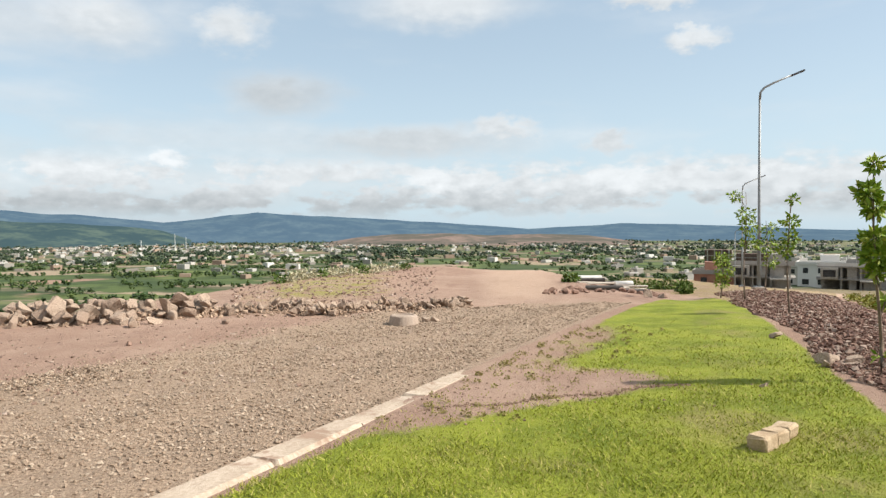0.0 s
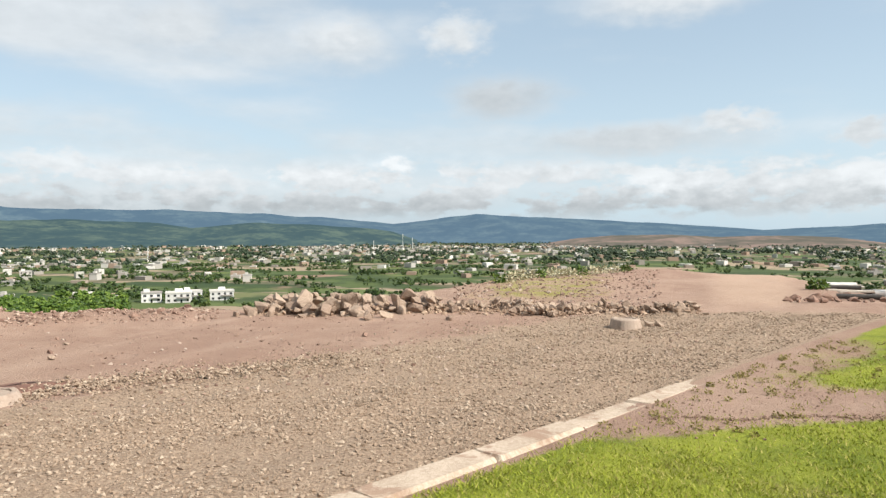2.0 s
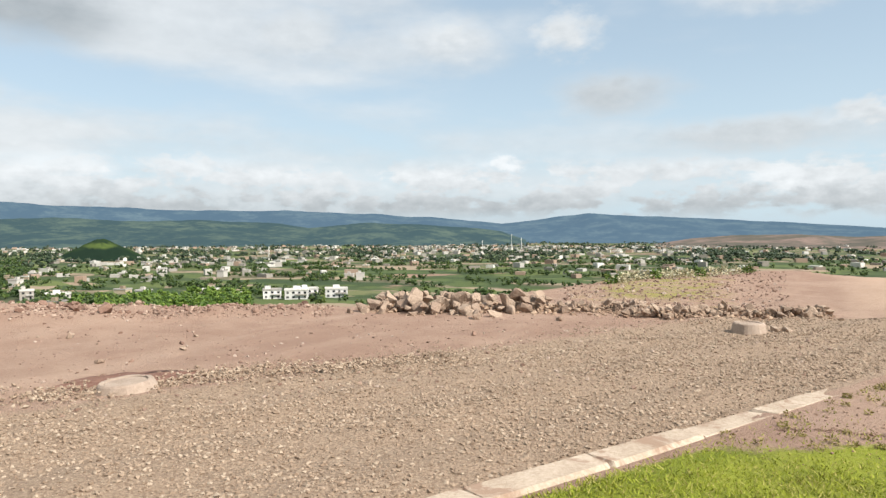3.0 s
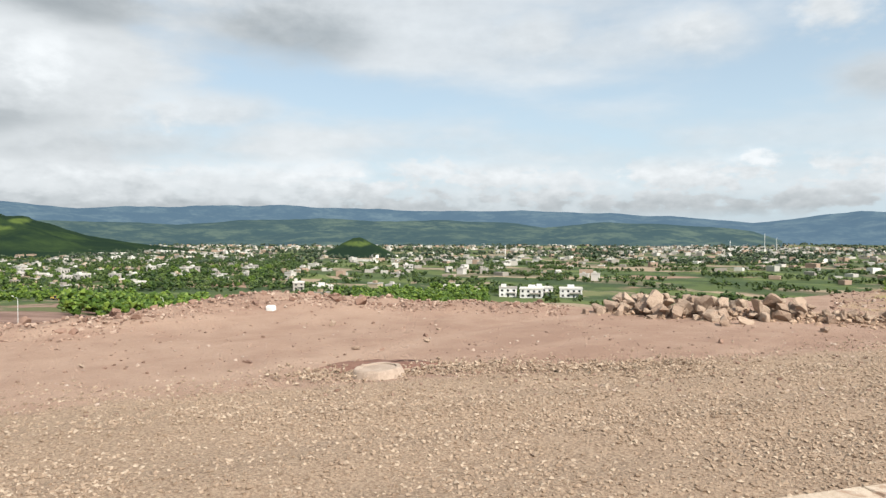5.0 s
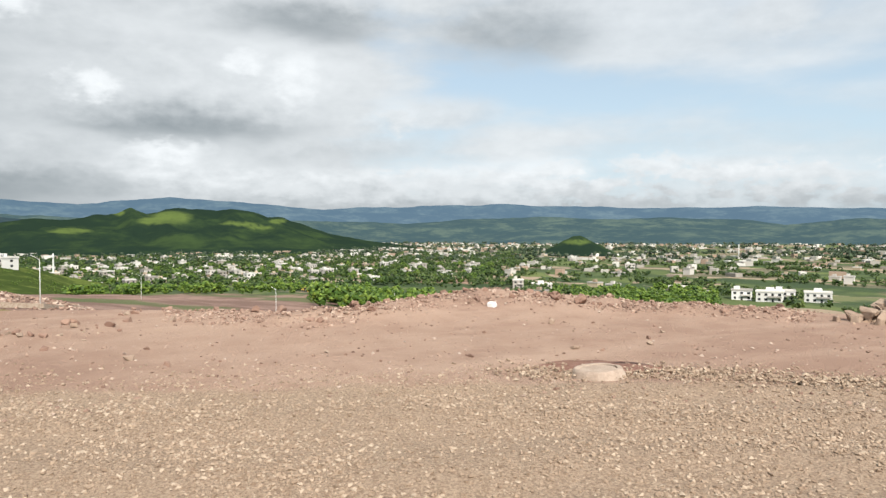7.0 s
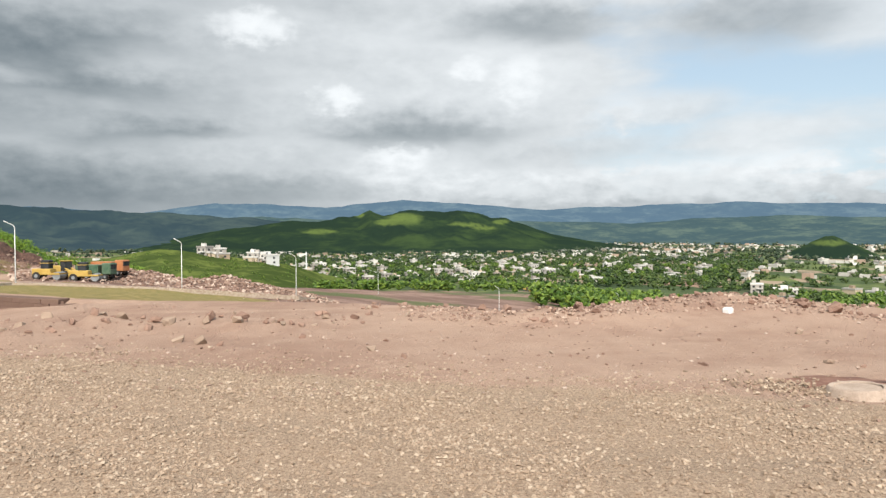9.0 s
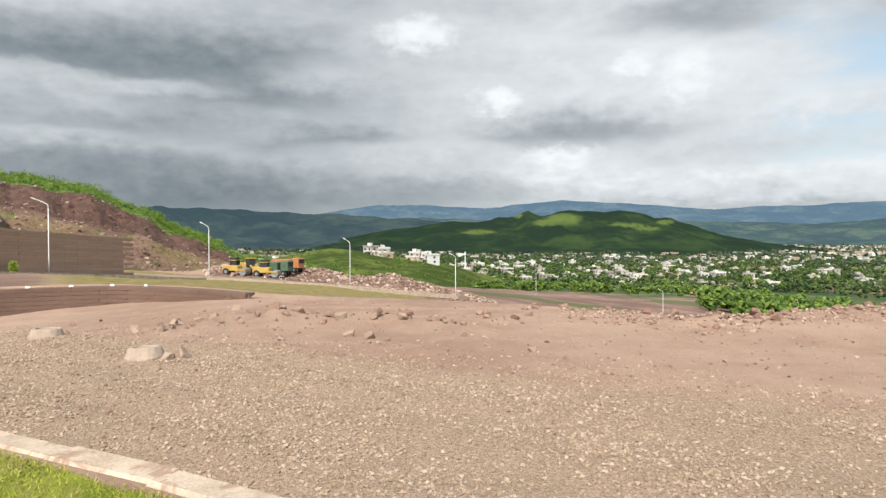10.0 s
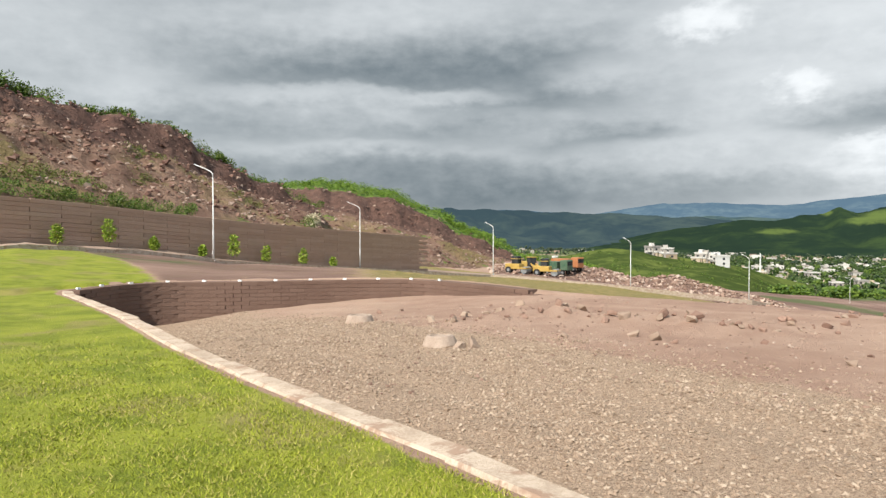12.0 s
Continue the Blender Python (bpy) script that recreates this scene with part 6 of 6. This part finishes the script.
# ---- houses under construction below the lawn ----
def villa(x, y, turn, seed, label):
    """A two-storey concrete frame: floor slabs, columns, some walls, a box bay and dark openings."""
    rng = random.Random(seed)
    top = tagged(empty("unfinished_villa", x, y, ground_z(x, y), turn), label, "house", "unfinished villas")
    top.scale = (0.82, 0.82, 0.82)
    for k, (w, d) in enumerate(((15, 11), (16.5, 12), (16, 11.5))):
        part("floor_slab", box(bmesh.new(), w, d, 0.35, (0, 0, k * 3.4)), M_RAW, top)
    for fl in range(2):
        for cx in (-6.8, -2.3, 2.3, 6.8):
            for cy in (-5, 5):
                part("column", box(bmesh.new(), 0.5, 0.5, 3.05, (cx, cy, fl * 3.4 + 0.35)), M_RAW, top)
        part("back_wall", box(bmesh.new(), 13.1, 0.3, 3.05, (0, 4.4, fl * 3.4 + 0.35)), M_RAW, top)
        part("inner_wall", box(bmesh.new(), 0.25, 8.6, 3.05, (rng.uniform(-4, 4), 0, fl * 3.4 + 0.35)), M_RAW, top)
        for cx in (-4.6, 0.0, 4.6):
            if rng.random() < 0.75:
                w = rng.uniform(1.6, 3.4)
                part("front_wall", box(bmesh.new(), w, 0.3, 3.05, (cx + rng.uniform(-0.6, 0.6), -4.6, fl * 3.4 + 0.35)), M_RAW, top)
    part("bay", box(bmesh.new(), 4.2, 2.2, 3.0, (-5.2, -6.4, 3.75)), M_RAW, top)
    part("bay_window", box(bmesh.new(), 3.0, 0.2, 1.9, (-5.2, -7.5, 4.3)), M_OPENING, top, "dark opening")
    part("parapet", box(bmesh.new(), 16, 0.25, 0.9, (0, -5.6, 7.15)), M_ROOF, top)
    part("stair_room", box(bmesh.new(), 4, 4, 2.7, (3.5, 1.5, 7.15)), M_RAW, top)
    part("porch", box(bmesh.new(), 5.0, 3.0, 0.3, (4.5, -7.0, 3.1)), M_RAW, top)
    return top


villa(73, 158, -26, 1, "grey unfinished two-storey villa with bare concrete frame")
villa(92.5, 157, -28, 2, "grey unfinished villa with a box bay")
villa(110, 158, -28, 3, "grey concrete villa shell beside the road")
rng = random.Random(61)
for i in range(34):
    a, r = rng.uniform(-34, -23), rng.uniform(195, 420)
    x, y = map(float, at_az(a, r))
    if all((x - p) ** 2 + (y - q) ** 2 > 400 for p, q in TOWN):
        settle(x, y, detailed[rng.choice((6, 7))], -28 + rng.uniform(-4, 4), "white finished house in the new housing estate", "estate houses")
tower = tagged(empty("apartment_block", 167, 419.5, ground_z(167, 419.5), -22), "dark brown unfinished apartment block", "apartment building")
part("wall", box(bmesh.new(), 15, 14, 22, (0, 0, -2)), M_BROWN, tower)
for k in range(5):
    part("floor_band", box(bmesh.new(), 15.6, 14.6, 0.4, (0, 0, 3.6 * k + 2)), M_RAW, tower)
for k in range(4):
    part("fin", box(bmesh.new(), 0.7, 1.2, 21, (-6 + 4 * k, -7.4, -1)), M_RAW, tower)
tower2 = tagged(empty("apartment_block", 190, 425, ground_z(190, 425), -22), "low brown unfinished apartment block", "apartment building")
part("wall", box(bmesh.new(), 18, 14, 21, (0, 0, -2)), M_BROWN, tower2)
for k in range(5):
    part("floor_band", box(bmesh.new(), 18.6, 14.6, 0.4, (0, 0, 3.6 * k + 2)), M_RAW, tower2)
M_PINK = material("terracotta plaster", mottled((0.36, 0.17, 0.12), (0.46, 0.24, 0.17), 0.4), 0.9)
hut = tagged(house(9, 7, 1, 400, M_PINK, None, True, "roadside_house"), "terracotta walled house at the end of the road", "house")
hut.matrix_basis = pose(66, 168, ground_z(66, 168), 0, 0, -24)
# masts over the town
for a, r, h in ((21.2, 2150, 42), (20.4, 2100, 32), (23.6, 2000, 26), (93.6, 900, 22), (41.0, 1500, 20)):
    x, y = map(float, at_az(a, r))
    mast = tagged(empty("radio_mast", x, y, ground_z(x, y)), "thin pale radio mast over the town", "mast", "radio masts")
    part("shaft", tube(bmesh.new(), [(0, 0, -1), (0, 0, h)], [1.3, 0.6], 6), M_PALE, mast)
    part("antenna", tube(bmesh.new(), [(0, 0, h * 0.9), (0, 0, h * 1.12)], [1.4, 0.5], 6), M_PALE, mast)

# ---- road building machines ----
M_YELLOW = material("yellow machine paint", mottled((0.36, 0.235, 0.05), (0.47, 0.33, 0.10), 1.0, 8.0), 0.5)
M_GREENP = material("green machine paint", mottled((0.045, 0.105, 0.065), (0.11, 0.15, 0.10), 1.0, 8.0), 0.5)
M_ORANGE = material("orange machine paint", mottled((0.34, 0.125, 0.05), (0.42, 0.19, 0.09), 1.0, 8.0), 0.5)
M_RUBBER = material("black rubber", mottled((0.02, 0.02, 0.02), (0.05, 0.045, 0.04), 3.0), 0.9)


def wheel(parent, x, y, r, w):
    bm = bmesh.new()
    bmesh.ops.create_cone(bm, cap_ends=True, segments=20, radius1=r, radius2=r, depth=w, matrix=Matrix.Translation((x, y, r)) @ Matrix.Rotation(math.pi / 2, 4, "X"))
    tyre = part("wheel", bm, M_RUBBER, parent)
    bm = bmesh.new()
    bmesh.ops.create_cone(bm, cap_ends=True, segments=14, radius1=r * 0.5, radius2=r * 0.45, depth=w + 0.06, matrix=Matrix.Translation((x, y, r)) @ Matrix.Rotation(math.pi / 2, 4, "X"))
    part("rim", bm, M_STEEL, tyre)


def machine(kind, x, y, turn, paint, label):
    top = tagged(empty(kind, x, y, ground_z(x, y), turn), label, "construction vehicle", "construction vehicles")
    top.scale = (0.78, 0.78, 0.78)
    if kind == "dump_truck":
        part("chassis", box(bmesh.new(), 7.5, 1.2, 0.4, (0, 0, 0.8)), M_RUBBER, top)
        part("cab", box(bmesh.new(), 1.9, 2.4, 2.3, (3.0, 0, 1.0), 0, 0.15), paint, top)
        part("windscreen", box(bmesh.new(), 0.1, 2.0, 0.9, (3.95, 0, 2.1)), M_OPENING, top)
        bm = box(bmesh.new(), 5.0, 2.5, 1.7, (-1.2, 0, 1.25), 0, 0.08)
        part("tipper_body", bm, paint, top)
        for k in range(5):
            part("rib", box(bmesh.new(), 0.15, 2.62, 1.6, (-3.3 + 1.05 * k, 0, 1.3)), paint, top)
        for wx in (2.8, -1.2, -2.6):
            for wy in (-1.1, 1.1):
                wheel(top, wx, wy, 0.55, 0.4)
    elif kind == "wheel_loader":
        part("engine_hood", box(bmesh.new(), 3.0, 2.0, 1.5, (-1.6, 0, 1.0), 0, 0.15), paint, top)
        part("cab", box(bmesh.new(), 1.6, 1.6, 1.9, (0.4, 0, 1.5), 0, 0.1), M_OPENING, top)
        part("cab_roof", box(bmesh.new(), 1.8, 1.8, 0.15, (0.4, 0, 3.4)), paint, top)
        part("front_frame", box(bmesh.new(), 1.8, 1.4, 0.9, (1.8, 0, 0.8), 0, 0.08), paint, top)
        for s in (-0.6, 0.6):
            part("lift_arm", tube(bmesh.new(), [(1.2, s, 2.0), (2.6, s, 1.6), (3.6, s, 0.6)], [0.16, 0.16, 0.14], 6), paint, top)
        bm = box(bmesh.new(), 1.2, 2.9, 1.1, (4.0, 0, 0.1), 0, 0.2)
        part("bucket", bm, paint, top)
        for wx in (-1.7, 1.9):
            for wy in (-1.15, 1.15):
                wheel(top, wx, wy, 0.8, 0.55)
    else:
        part("body", box(bmesh.new(), 3.6, 2.0, 1.2, (-0.8, 0, 0.9), 0, 0.12), paint, top)
        part("cab", box(bmesh.new(), 1.5, 1.7, 1.8, (-0.2, 0, 1.9), 0, 0.1), M_OPENING, top)
        part("canopy", box(bmesh.new(), 1.8, 1.9, 0.12, (-0.2, 0, 3.1)), paint, top)
        bm = bmesh.new()
        bmesh.ops.create_cone(bm, cap_ends=True, segments=26, radius1=0.75, radius2=0.75, depth=2.1, matrix=Matrix.Translation((2.2, 0, 0.75)) @ Matrix.Rotation(math.pi / 2, 4, "X"))
        part("drum", bm, M_STEEL, top)
        part("drum_frame", box(bmesh.new(), 2.2, 2.4, 0.3, (1.8, 0, 1.0)), paint, top)
        for wy in (-0.85, 0.85):
            wheel(top, -1.7, wy, 0.75, 0.5)
    return top


for kind, lat, dep, turn, paint, lab in (("road_roller", 12.6, 117, 20, M_YELLOW, "dusty yellow road roller parked beyond the road"), ("wheel_loader", 15.2, 120, -10, M_YELLOW, "dusty yellow wheel loader parked beyond the road"),
                                         ("road_roller", 17.2, 115.5, 30, M_YELLOW, "yellow road roller parked beside a truck"), ("dump_truck", 19.6, 121, 15, M_GREENP, "dark green dump truck parked beyond the road"), ("dump_truck", 22.2, 124, 10, M_ORANGE, "orange dump truck parked on the spoil")):
    machine(kind, *seen12(lat, dep), turn + 60, paint, lab)
for lat_r, az in ((470, 75.5),):
    x, y = map(float, at_az(az, lat_r))
    machine("wheel_loader", x, y, 40, M_YELLOW, "small yellow loader working on the brown field")

# dark damp clay behind the sunk ring
bm = bmesh.new()
rings = []
for k, (rad, zz) in enumerate(((1.0, -0.03), (0.7, 0.03), (0.35, 0.055), (0.05, 0.06))):
    rings.append([bm.verts.new((math.cos(j * math.tau / 30) * rad * 1.05 * (1 + 0.12 * math.sin(j * 1.7)), math.sin(j * math.tau / 30) * rad * 0.55 * (1 + 0.15 * math.cos(j * 2.3)), zz)) for j in range(30)])
for r0, r1 in zip(rings, rings[1:]):
    for j in range(30):
        bm.faces.new((r0[j], r0[(j + 1) % 30], r1[(j + 1) % 30], r1[j]))
bm.faces.new(rings[-1])
clay = part("clay_mound", bm, material("damp red clay", mottled((0.15, 0.075, 0.055), (0.24, 0.135, 0.10), 3.0, 30.0), 0.85, 0.0, lambda n, p: n.m("MULTIPLY", n.noise(p, 14.0, 5.0, 0.7), 0.03)), None, "", True)
clay.matrix_basis = pose(-7.75, 6.25, ground_z(-7.75, 6.25), 0, 0, 52)
tagged(clay, "low damp mound of dark red clay beside a manhole ring", "mound")
bm = box(bmesh.new(), 0.2, 0.16, 0.14, (0, 0, 0), 0, 0.03)
ob = part("white_block", bm, M_RING)
ob.data.materials.clear()
ob.data.materials.append(bpy.data.materials["white paint"])
ob.matrix_basis = pose(-13.9, 8.0, ground_z(-13.9, 8.0) - 0.01, 4, 0, 30)
tagged(ob, "small white block on the rim of the plateau", "block")
